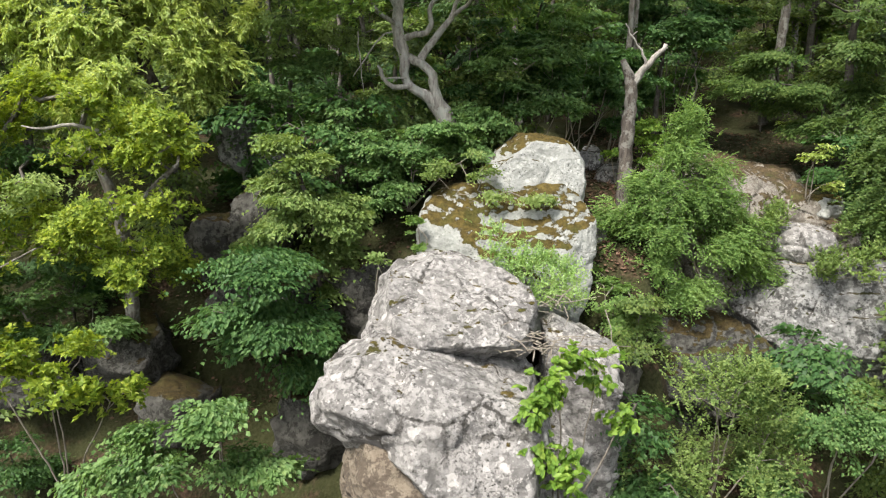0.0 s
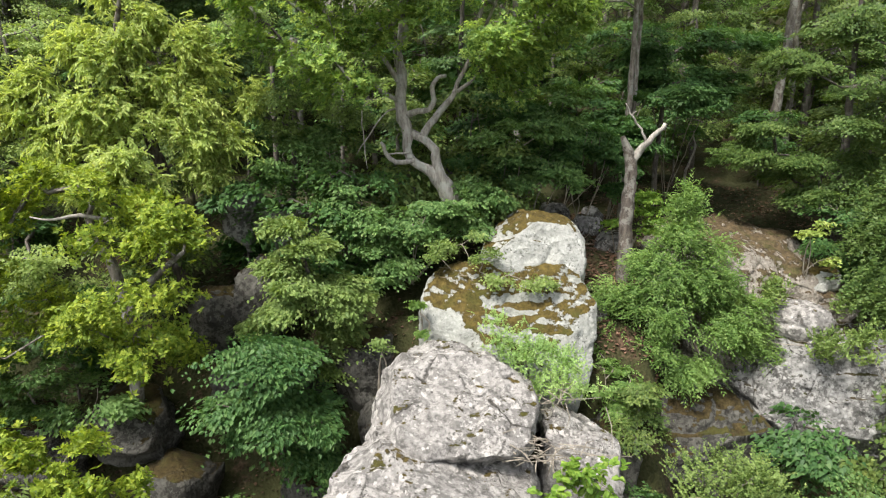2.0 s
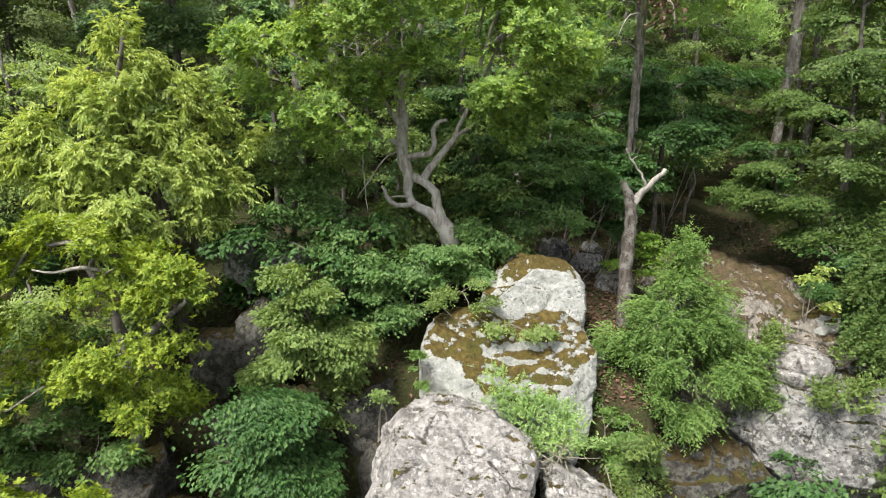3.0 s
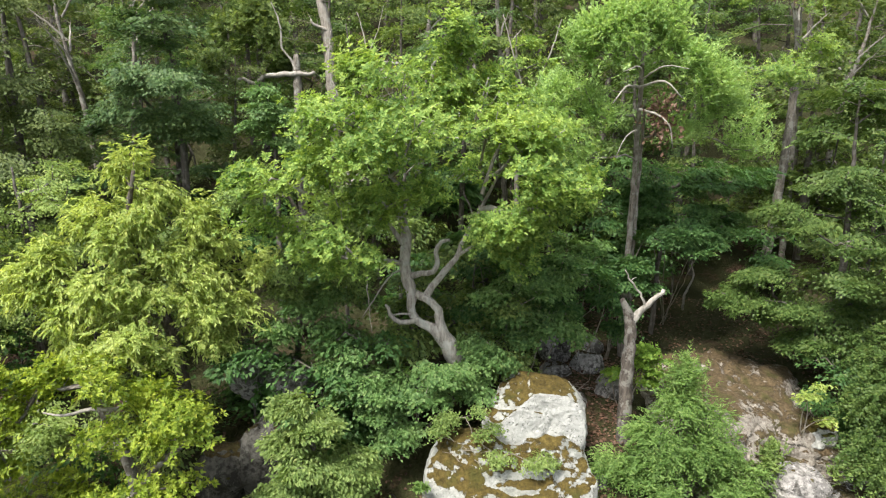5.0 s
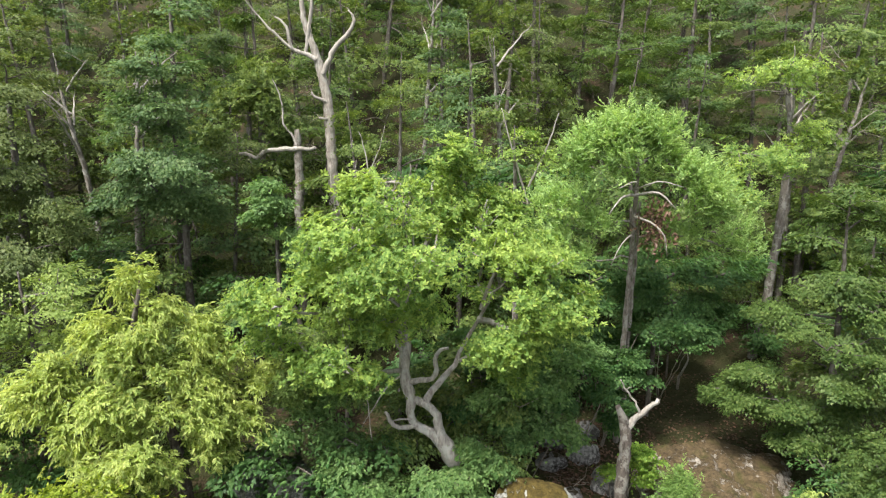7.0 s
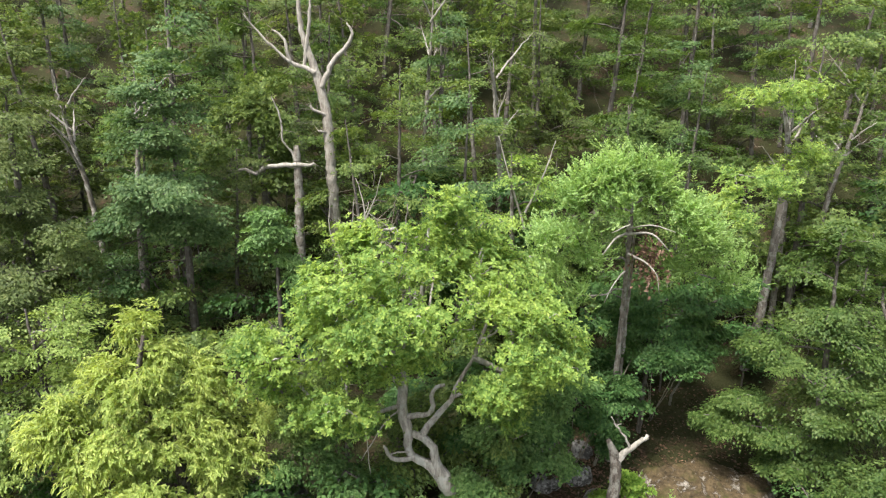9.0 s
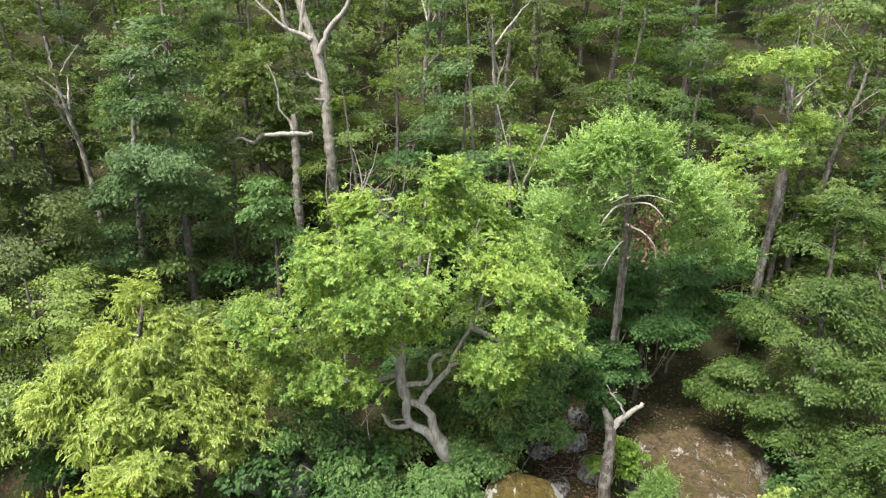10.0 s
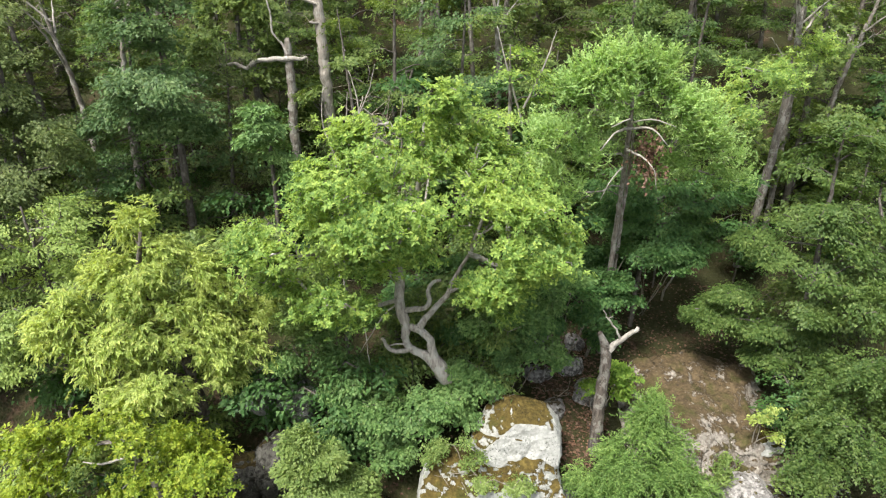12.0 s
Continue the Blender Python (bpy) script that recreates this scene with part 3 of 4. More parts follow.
# ---- main trees ----
tree("oak_tree", "gnarled oak leaning from the crag with a looped grey trunk", "tree",
     [[(0.24, 11.9, 6.75, 0.185), (0.09, 11.74, 7.12, 0.17), (-0.13, 11.72, 7.5, 0.145), (-0.38, 11.70, 7.66, 0.09), (-0.60, 11.70, 7.80, 0.08), (-0.69, 11.74, 8.04, 0.08), (-0.68, 11.76, 8.28, 0.105), (-0.76, 11.8, 8.52, 0.108), (-0.81, 11.85, 8.82, 0.10), (-0.78, 11.95, 9.3, 0.088), (-0.86, 12.0, 9.7, 0.08), (-0.6, 12.0, 10.4, 0.07), (-0.4, 11.9, 11.2, 0.05), (-0.3, 11.8, 12.3, 0.022)],
      [(-0.06, 11.70, 7.40, 0.12), (-0.16, 11.68, 7.74, 0.09), (-0.20, 11.70, 7.98, 0.082), (-0.38, 11.74, 8.16, 0.078), (-0.62, 11.77, 8.28, 0.08)],
      [(-0.44, 11.76, 8.16, 0.075), (-0.30, 11.8, 8.40, 0.07), (-0.08, 11.82, 8.68, 0.058), (0.14, 11.85, 8.93, 0.048), (0.22, 11.9, 9.15, 0.04), (0.5, 11.9, 9.7, 0.033), (0.9, 11.6, 10.6, 0.024)],
      [(-0.74, 11.8, 8.60, 0.06), (-0.50, 11.76, 8.66, 0.054), (-0.30, 11.75, 8.70, 0.05), (-0.19, 11.75, 8.86, 0.047), (-0.24, 11.75, 9.07, 0.043), (-0.15, 11.8, 9.23, 0.036), (0.0, 11.8, 9.28, 0.03)],
      [(-0.80, 11.92, 9.1, 0.05), (-1.05, 11.85, 9.5, 0.04), (-1.4, 11.6, 10.1, 0.03)]],
     [(-0.3, 11.4, 11.3, 1.8, 1.5, 1.2, 150), (1.0, 10.9, 10.6, 1.2, 1.2, 0.9, 80), (-1.6, 11.0, 10.6, 1.2, 1.2, 1.0, 80), (-0.2, 11.8, 12.3, 0.8, 0.7, 0.7, 34), (1.1, 10.9, 9.8, 0.9, 0.9, 0.5, 40), (-2.2, 10.8, 9.7, 0.9, 0.9, 0.5, 40), (-2.4, 11.2, 11.1, 0.8, 0.7, 0.6, 38), (-1.3, 11.6, 12.0, 0.7, 0.6, 0.45, 30), (0.7, 11.5, 11.7, 0.7, 0.6, 0.5, 34), (1.9, 10.6, 10.4, 0.7, 0.7, 0.45, 38), (-2.9, 10.9, 10.6, 0.7, 0.7, 0.5, 36), (0.1, 11.6, 12.8, 0.5, 0.45, 0.4, 22), (1.6, 11.2, 11.1, 0.6, 0.6, 0.4, 28), (-0.7, 11.1, 10.05, 0.7, 0.45, 0.35, 30), (0.9, 11.2, 9.6, 0.6, 0.5, 0.3, 24), (1.2, 11.2, 9.2, 0.5, 0.4, 0.25, 20), (-1.8, 11.0, 9.0, 0.6, 0.5, 0.3, 24)],
     "oak", LEAF_OAK, OAK_BARK, 98, 0.30, 0.082, 11, 0.27, False, 12, tip=0.008, gaps=1.25,
     extra=[[(-0.55, 11.66, 7.80, 0.055), (-0.89, 11.6, 7.77, 0.048), (-1.06, 11.55, 7.94, 0.04), (-1.09, 11.52, 8.06, 0.036), (-1.15, 11.5, 8.14, 0.022)],
            [(-0.64, 11.64, 7.93, 0.02), (-0.88, 11.62, 7.93, 0.018), (-1.05, 11.56, 7.92, 0.014)],
            [(0.20, 11.86, 9.0, 0.04), (0.42, 11.8, 9.15, 0.03), (0.55, 11.75, 9.3, 0.015)],
            [(0.30, 11.5, 11.0, 0.028), (0.44, 11.42, 11.5, 0.026), (0.62, 11.35, 12.1, 0.012)],
            [(0.36, 11.46, 11.2, 0.02), (0.55, 11.38, 11.7, 0.018), (0.64, 11.36, 12.0, 0.008)],
            [(0.55, 11.3, 10.2, 0.035), (0.72, 11.15, 10.8, 0.03), (0.95, 11.05, 11.3, 0.02), (1.08, 11.0, 11.7, 0.012)],
            [(0.62, 11.2, 10.5, 0.02), (0.85, 11.1, 10.65, 0.018), (1.0, 11.05, 10.85, 0.01)],
            [(-1.5, 12.0, 11.8, 0.02), (-1.45, 12.0, 12.6, 0.014), (-1.6, 12.0, 13.2, 0.006)],
            [(-1.46, 12.0, 12.4, 0.012), (-1.25, 12.0, 12.9, 0.008), (-1.15, 12.0, 13.3, 0.004)],
            [(-1.9, 12.0, 11.6, 0.016), (-2.1, 12.0, 12.3, 0.011), (-2.05, 12.0, 12.9, 0.005)],
            [(-0.82, 11.85, 8.75, 0.018), (-1.1, 11.6, 8.6, 0.014), (-1.35, 11.45, 8.25, 0.011), (-1.55, 11.3, 7.95, 0.006)],
            [(-1.45, 11.4, 8.7, 0.012), (-1.42, 11.3, 8.2, 0.01), (-1.36, 11.25, 7.7, 0.006)]])
tree("chestnut_tree", "pale yellow-green drooping tree growing beside the crag", "tree",
     [[(-4.9, 11.4, 5.4, 0.13), (-4.85, 11.3, 7.0, 0.11), (-5.1, 11.2, 8.3, 0.09), (-5.4, 11.1, 9.6, 0.06), (-5.2, 11.0, 10.6, 0.03)]],
     [(-5.38, 11.30, 10.46, 0.28, 0.28, 0.42, 22), (-5.48, 11.20, 9.83, 0.45, 0.45, 0.45, 34), (-6.04, 11.20, 9.46, 0.32, 0.32, 0.40, 24), (-5.00, 11.20, 9.92, 0.35, 0.35, 0.35, 26), (-4.51, 11.20, 9.65, 0.35, 0.35, 0.35, 26), (-4.19, 11.10, 9.24, 0.40, 0.40, 0.40, 26), (-5.38, 11.00, 9.10, 0.70, 0.70, 0.50, 56), (-6.37, 11.00, 9.01, 0.50, 0.50, 0.45, 34), (-6.90, 11.00, 8.63, 0.50, 0.50, 0.45, 30), (-4.70, 11.00, 8.83, 0.60, 0.60, 0.50, 44), (-3.97, 11.00, 8.65, 0.45, 0.45, 0.40, 26), (-5.88, 10.80, 8.38, 0.80, 0.80, 0.50, 56), (-4.88, 10.80, 8.10, 0.80, 0.80, 0.50, 54), (-6.59, 10.80, 8.00, 0.60, 0.60, 0.45, 34), (-3.86, 10.80, 8.01, 0.50, 0.50, 0.45, 28), (-5.55, 10.70, 7.64, 0.70, 0.70, 0.50, 40), (-4.44, 10.70, 7.45, 0.60, 0.60, 0.45, 34), (-3.69, 11.40, 9.00, 0.40, 0.40, 0.30, 18)],
     "droop", LEAF_LINDEN, BARK_DARK, 99, 0.26, 0.10, 12, 0.2, False, gaps=1.2, shell=0.6)
tree("oak_tree", "bright yellow-green young oak with forked dead twigs", "tree",
     [[(-5.2, 9.8, 3.2, 0.12), (-5.0, 9.6, 4.8, 0.10), (-5.0, 9.5, 6.0, 0.09), (-5.3, 9.4, 7.2, 0.05)], [(-5.0, 9.5, 5.6, 0.07), (-4.4, 9.4, 6.3, 0.05), (-3.9, 9.3, 6.7, 0.03)]],
     [(-5.5, 9.3, 7.2, 1.1, 0.8, 0.75, 70), (-4.3, 9.2, 6.6, 0.8, 0.7, 0.6, 45), (-6.6, 9.3, 6.6, 0.9, 0.8, 0.8, 45), (-5.3, 9.0, 6.0, 1.3, 0.8, 0.6, 50), (-6.0, 9.0, 5.2, 1.2, 0.8, 0.6, 50), (-4.6, 8.9, 5.2, 0.8, 0.6, 0.5, 40), (-6.9, 9.0, 7.3, 0.8, 0.6, 0.6, 40), (-4.1, 9.0, 7.3, 0.6, 0.6, 0.4, 26)],
     "oak", LEAF_BRIGHT, BARK_GREY, 90, 0.27, 0.08, 13, 0.27, False,
     extra=[[(-5.0, 9.3, 7.2, 0.03), (-5.25, 9.1, 7.3, 0.03), (-5.6, 9.0, 7.25, 0.02), (-5.9, 9.0, 7.3, 0.01)]])
tree("maple_tree", "young light green maple in front of a dark hollow", "tree",
     [[(-1.95, 10.2, 3.6, 0.07), (-2.05, 10.1, 4.6, 0.06), (-1.95, 10.0, 5.4, 0.05), (-2.2, 9.9, 6.2, 0.04), (-2.4, 9.9, 6.9, 0.02)]],
     [(-2.58, 9.90, 6.89, 0.34, 0.29, 0.14, 20), (-2.09, 9.80, 6.65, 0.42, 0.36, 0.14, 26), (-2.66, 9.70, 6.32, 0.32, 0.27, 0.12, 18), (-1.88, 9.70, 6.18, 0.55, 0.47, 0.15, 34), (-1.47, 9.80, 5.80, 0.36, 0.31, 0.14, 22), (-2.32, 9.60, 5.85, 0.45, 0.38, 0.13, 26), (-2.92, 9.60, 5.48, 0.26, 0.22, 0.10, 12), (-1.83, 9.70, 5.32, 0.50, 0.42, 0.14, 30), (-1.42, 9.90, 4.98, 0.30, 0.26, 0.12, 14), (-1.79, 9.80, 4.62, 0.35, 0.30, 0.12, 18)],
     "spray", LEAF_SHRUB, BARK_DARK, 120, 0.27, 0.08, 14, 0.3, False)
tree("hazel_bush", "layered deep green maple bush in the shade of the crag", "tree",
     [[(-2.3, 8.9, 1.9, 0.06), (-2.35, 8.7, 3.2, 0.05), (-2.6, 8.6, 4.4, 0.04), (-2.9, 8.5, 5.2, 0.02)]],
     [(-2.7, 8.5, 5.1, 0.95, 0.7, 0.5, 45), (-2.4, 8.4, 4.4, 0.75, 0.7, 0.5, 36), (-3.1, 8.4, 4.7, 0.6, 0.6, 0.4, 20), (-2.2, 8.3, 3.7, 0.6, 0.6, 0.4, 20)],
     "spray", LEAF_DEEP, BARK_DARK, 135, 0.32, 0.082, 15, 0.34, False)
tree("locust_tree", "small fresh green tree with feathery drooping boughs", "tree",
     [[(3.95, 10.75, 4.2, 0.07), (4.0, 10.7, 5.6, 0.055), (4.05, 10.65, 6.6, 0.035), (4.1, 10.6, 7.5, 0.012)]],
     [(4.07, 10.60, 7.33, 0.14, 0.12, 0.22, 14), (4.16, 10.60, 6.92, 0.30, 0.26, 0.12, 18), (3.80, 10.50, 6.70, 0.30, 0.26, 0.10, 14), (4.38, 10.60, 6.45, 0.38, 0.32, 0.10, 20), (3.44, 10.45, 6.30, 0.42, 0.36, 0.10, 22), (4.57, 10.50, 6.04, 0.42, 0.36, 0.10, 22), (3.88, 10.30, 6.03, 0.45, 0.38, 0.12, 26), (3.18, 10.40, 5.81, 0.38, 0.32, 0.10, 20), (4.86, 10.50, 5.60, 0.45, 0.38, 0.10, 22), (3.71, 10.20, 5.57, 0.60, 0.51, 0.12, 32), (4.44, 10.20, 5.33, 0.50, 0.42, 0.12, 26), (3.01, 10.30, 5.20, 0.45, 0.38, 0.10, 22), (5.18, 10.40, 5.03, 0.40, 0.34, 0.10, 18), (3.53, 10.10, 5.06, 0.55, 0.47, 0.12, 28), (2.97, 10.20, 4.78, 0.36, 0.31, 0.10, 16), (5.27, 10.30, 4.70, 0.30, 0.26, 0.08, 12), (3.82, 10.00, 4.65, 0.50, 0.42, 0.10, 22)],
     "feather", LEAF_LOCUST, BARK_DARK, 132, 0.24, 0.07, 16, 0.2, False, gaps=0.05, shell=0.3)
pine = tree("pine_tree", "slim tree with a bare double trunk and light feathery crown", "tree",
     [[(3.98, 14.2, 6.0, 0.07), (3.95, 14.1, 8.4, 0.06), (3.84, 13.7, 10.4, 0.052), (3.66, 13.1, 12.0, 0.045), (3.58, 12.9, 12.9, 0.02)], [(4.15, 14.35, 6.0, 0.05), (4.09, 14.2, 9.0, 0.042), (3.92, 13.6, 11.8, 0.028)]],
     [(3.4, 13.0, 12.6, 0.7, 0.7, 0.3, 24), (2.75, 12.9, 12.8, 0.28, 0.3, 0.45, 24), (3.05, 12.9, 13.05, 0.22, 0.25, 0.4, 20), (3.45, 12.9, 13.0, 0.25, 0.25, 0.35, 20), (3.85, 12.9, 12.95, 0.25, 0.25, 0.4, 22), (4.25, 12.9, 12.85, 0.28, 0.28, 0.45, 24), (4.6, 12.9, 12.6, 0.35, 0.35, 0.4, 26), (2.4, 12.9, 12.5, 0.4, 0.4, 0.4, 26), (4.85, 12.9, 12.1, 0.45, 0.45, 0.4, 28), (2.2, 13.0, 11.9, 0.5, 0.5, 0.35, 24), (5.1, 13.0, 11.4, 0.5, 0.5, 0.35, 24), (4.5, 13.2, 11.3, 0.5, 0.5, 0.35, 20), (2.8, 13.3, 11.5, 0.5, 0.5, 0.35, 20), (2.4, 13.3, 10.9, 0.5, 0.5, 0.35, 20), (5.9, 13.4, 11.0, 0.45, 0.45, 0.3, 18)],
     "fluff", LEAF_PALE, PINE_BARK, 121, 0.32, 0.08, 17, 0.22, False, gaps=1.3,
     extra=[[(3.55, 12.9, 12.0, 0.03), (3.9, 12.5, 12.1, 0.02), (4.2, 12.4, 11.8, 0.01)], [(3.55, 12.9, 12.0, 0.03), (3.2, 12.5, 12.0, 0.02), (2.95, 12.4, 11.7, 0.01)], [(3.6, 12.9, 11.6, 0.03), (4.0, 12.5, 11.4, 0.015), (4.15, 12.5, 10.9, 0.008)], [(3.55, 12.9, 12.1, 0.02), (3.75, 12.2, 12.35, 0.014), (4.1, 11.9, 12.3, 0.006)], [(3.55, 12.9, 12.1, 0.02), (3.35, 12.2, 12.35, 0.014), (3.0, 12.0, 12.25, 0.006)], [(3.6, 13.0, 11.2, 0.02), (3.3, 12.6, 11.1, 0.012), (3.1, 12.5, 10.7, 0.006)]])
rng = np.random.default_rng(170)
off = np.array(pine.location)
dry = np.array([4.0, 12.85, 11.5]) + rng.normal(size=(420, 3)) * np.array([0.16, 0.14, 0.28])
v, f = leaves(dry, rng.normal(size=dry.shape) - np.array([0, 0, 0.8]), rng.normal(size=dry.shape), rng.uniform(0.06, 0.12, len(dry)), 0.28)
tagged(part("withered_foliage", mesh_of("withered_foliage", v - off, f, LITTER, False), pine, "brown withered leaves on dead twigs"), "brown withered leaves on dead twigs", kind="stuff")
bare_tree("dead_snag", "broken dead trunk forked at the top, bark peeling",
          [[(3.2, 10.95, 4.9, 0.16), (3.2, 11.02, 5.6, 0.14), (3.21, 11.12, 6.3, 0.128), (3.24, 11.26, 6.9, 0.122), (3.31, 11.46, 7.6, 0.11), (3.33, 11.56, 7.88, 0.105), (3.24, 11.62, 8.06, 0.075), (3.17, 11.65, 8.24, 0.04)],
           [(3.36, 11.56, 7.84, 0.085), (3.46, 11.55, 7.98, 0.07), (3.59, 11.5, 8.17, 0.055), (3.76, 11.44, 8.36, 0.045), (3.84, 11.4, 8.50, 0.035)],
           [(3.80, 11.42, 8.42, 0.025), (3.86, 11.40, 8.42, 0.012)],
           [(3.55, 11.5, 8.14, 0.028), (3.48, 11.5, 8.32, 0.022), (3.36, 11.5, 8.48, 0.02), (3.24, 11.5, 8.62, 0.017), (3.20, 11.5, 8.72, 0.014), (3.14, 11.5, 8.84, 0.008)],
           [(3.25, 11.5, 8.61, 0.012), (3.32, 11.46, 8.70, 0.006)]],
          SNAG_BARK, 18)
bare_tree("dead_tree", "tall bleached dead tree above the canopy",
          [[(-3.3, 20.6, 7.6, 0.20), (-3.42, 20.3, 10.6, 0.17), (-3.49, 20.3, 12.3, 0.16), (-3.54, 20.3, 13.5, 0.15), (-3.70, 20.3, 14.46, 0.14), (-3.95, 20.3, 15.28, 0.11), (-4.15, 20.3, 15.9, 0.09), (-4.24, 20.3, 16.5, 0.07), (-4.26, 20.3, 17.6, 0.03)],
           [(-3.66, 20.2, 14.5, 0.085), (-3.45, 20.2, 14.95, 0.08), (-3.25, 20.2, 15.29, 0.07), (-2.87, 20.2, 15.68, 0.06), (-2.71, 20.2, 16.03, 0.05), (-2.85, 20.2, 16.3, 0.02)],
           [(-3.84, 20.2, 14.9, 0.08), (-4.24, 20.2, 15.09, 0.07), (-4.56, 20.2, 15.21, 0.06), (-4.68, 20.2, 15.81, 0.045), (-5.02, 20.2, 16.1, 0.02)],
           [(-4.16, 20.25, 15.05, 0.06), (-4.05, 20.25, 15.74, 0.06), (-3.93, 20.25, 16.5, 0.05), (-3.84, 20.25, 17.4, 0.02)],
           [(-4.54, 20.1, 15.21, 0.045), (-5.15, 20.1, 15.73, 0.035), (-5.59, 20.1, 16.25, 0.025), (-5.81, 20.1, 16.5, 0.012)],
           [(-3.56, 20.2, 13.7, 0.05), (-3.9, 20.1, 13.85, 0.045), (-4.0, 20.1, 14.0, 0.02)],
           [(-3.54, 20.2, 13.2, 0.05), (-3.8, 20.1, 13.25, 0.03)]],
          BLEACHED, 19, 70, 0.8)
bare_tree("dead_tree", "leaning dead trunk with one long bare arm",
          [[(-4.2, 19.0, 7.4, 0.14), (-4.22, 18.9, 10.4, 0.13), (-4.19, 18.9, 11.55, 0.12), (-4.20, 18.9, 12.5, 0.11), (-4.21, 18.9, 12.95, 0.07)],
           [(-4.18, 18.8, 12.41, 0.08), (-4.73, 18.8, 12.37, 0.07), (-5.08, 18.8, 12.34, 0.062), (-5.35, 18.8, 12.14, 0.055), (-5.66, 18.8, 12.25, 0.045), (-6.02, 18.8, 12.2, 0.04), (-6.37, 18.8, 12.2, 0.02)],
           [(-6.0, 18.75, 12.19, 0.025), (-6.26, 18.75, 12.0, 0.02), (-6.65, 18.75, 11.72, 0.01)],
           [(-4.18, 18.8, 12.41, 0.07), (-3.93, 18.8, 12.38, 0.06), (-3.67, 18.8, 12.45, 0.04)],
           [(-4.21, 18.8, 12.51, 0.045), (-4.35, 18.8, 12.85, 0.035), (-4.57, 18.8, 13.09, 0.03), (-4.56, 18.8, 13.62, 0.025), (-4.78, 18.8, 14.3, 0.01)]],
          BARK_GREY, 20, 40, 0.6)

# ---- shrubs on the rocks ----
def shrub(label, x, y, z, lobes, leaf, count, spread, size, seed, style="spray", stems=3, wide=0.36, name="shrub", gaps=1.6, broad=False):
    rng = np.random.default_rng(seed + 500)
    made = []
    top = max(l[2] for l in lobes)
    for i in range(stems):
        l = lobes[i % len(lobes)]
        made.append([(x + rng.normal() * 0.03, y + rng.normal() * 0.03, z, 0.014), ((x + l[0]) / 2 + rng.normal() * 0.05, (y + l[1]) / 2, (z + l[2]) / 2, 0.011), (l[0], l[1], l[2], 0.006)])
    return tree(name, label, "shrub", made, lobes, style, leaf, TWIG, count if broad else int(count * 1.6), spread, size if broad else size * 0.85, seed, wide, broad, 5, "crag shrubs", 0.003, gaps, 0.2)


shrub("green shrub rooted between slab and boulder", 0.4, 10.2, 5.9, [(0.28, 10.20, 6.60, 0.38, 0.32, 0.24, 30), (-0.08, 10.10, 6.41, 0.28, 0.24, 0.14, 16), (0.64, 10.00, 6.43, 0.26, 0.22, 0.12, 14), (0.98, 9.80, 6.19, 0.24, 0.20, 0.07, 12), (1.34, 9.75, 6.11, 0.26, 0.22, 0.06, 14), (1.69, 9.75, 6.13, 0.20, 0.17, 0.06, 10)], LEAF_SHRUB, 30, 0.15, 0.055, 31, gaps=0.05)
shrub("fine-leaved bright shrub sprawling over the slab", 1.25, 8.7, 4.9, [(1.1, 8.5, 5.4, 0.5, 0.3, 0.34, 54), (1.65, 8.4, 5.15, 0.45, 0.3, 0.34, 44), (0.8, 8.7, 5.7, 0.3, 0.2, 0.22, 20), (1.4, 8.2, 4.95, 0.4, 0.3, 0.2, 24)], LEAF_PALE, 48, 0.19, 0.040, 32, "fluff")
shrub("climbing shrub with big fresh green leaves in the cleft", 1.35, 6.4, 2.6, [(1.25, 6.2, 5.15, 0.25, 0.15, 0.18, 14), (1.0, 5.85, 4.7, 0.22, 0.15, 0.3, 20), (1.15, 5.6, 4.2, 0.28, 0.15, 0.3, 24), (1.2, 5.45, 3.8, 0.36, 0.2, 0.25, 24), (1.95, 6.2, 4.25, 0.22, 0.15, 0.2, 9), (1.75, 6.5, 4.8, 0.25, 0.15, 0.2, 10)], LEAF_VINE, 24, 0.15, 0.08, 33, "droop", 6, 0.42, broad=True)
shrub("small sprig growing at the slab's edge", -0.35, 9.4, 5.4, [(-0.38, 9.3, 5.75, 0.18, 0.15, 0.32, 12), (-0.25, 9.0, 5.5, 0.18, 0.12, 0.1, 6)], LEAF_LOCUST, 34, 0.09, 0.06, 34)
shrub("slender sprig beside the pale slab", -1.0, 9.0, 4.6, [(-0.95, 8.9, 5.3, 0.15, 0.12, 0.3, 10)], LEAF_SHRUB, 24, 0.1, 0.06, 35)
shrub("airy yellow-green bush below the crag", 3.7, 7.6, 1.8, [(3.6, 7.4, 3.7, 0.95, 0.6, 0.6, 60), (4.2, 7.3, 3.2, 0.7, 0.6, 0.6, 40), (3.1, 7.2, 2.9, 0.7, 0.6, 0.6, 36), (3.7, 7.1, 4.3, 0.4, 0.3, 0.3, 16)], LEAF_SHRUB, 54, 0.26, 0.052, 36, "fluff", 5)
shrub("dense green bush at the foot of the grey face", 5.6, 8.0, 1.6, [(5.6, 7.8, 3.3, 0.85, 0.6, 0.5, 55), (6.4, 7.9, 3.3, 0.7, 0.6, 0.5, 36), (5.0, 7.6, 2.5, 0.8, 0.6, 0.6, 36)], LEAF_MAPLE, 60, 0.2, 0.07, 37, stems=5)
shrub("thin upright sprig with sparse pale leaves", 6.55, 11.2, 5.7, [(6.5, 11.1, 6.5, 0.28, 0.2, 0.35, 14), (6.7, 11.1, 6.1, 0.25, 0.2, 0.2, 9)], LEAF_LINDEN, 16, 0.12, 0.09, 38)
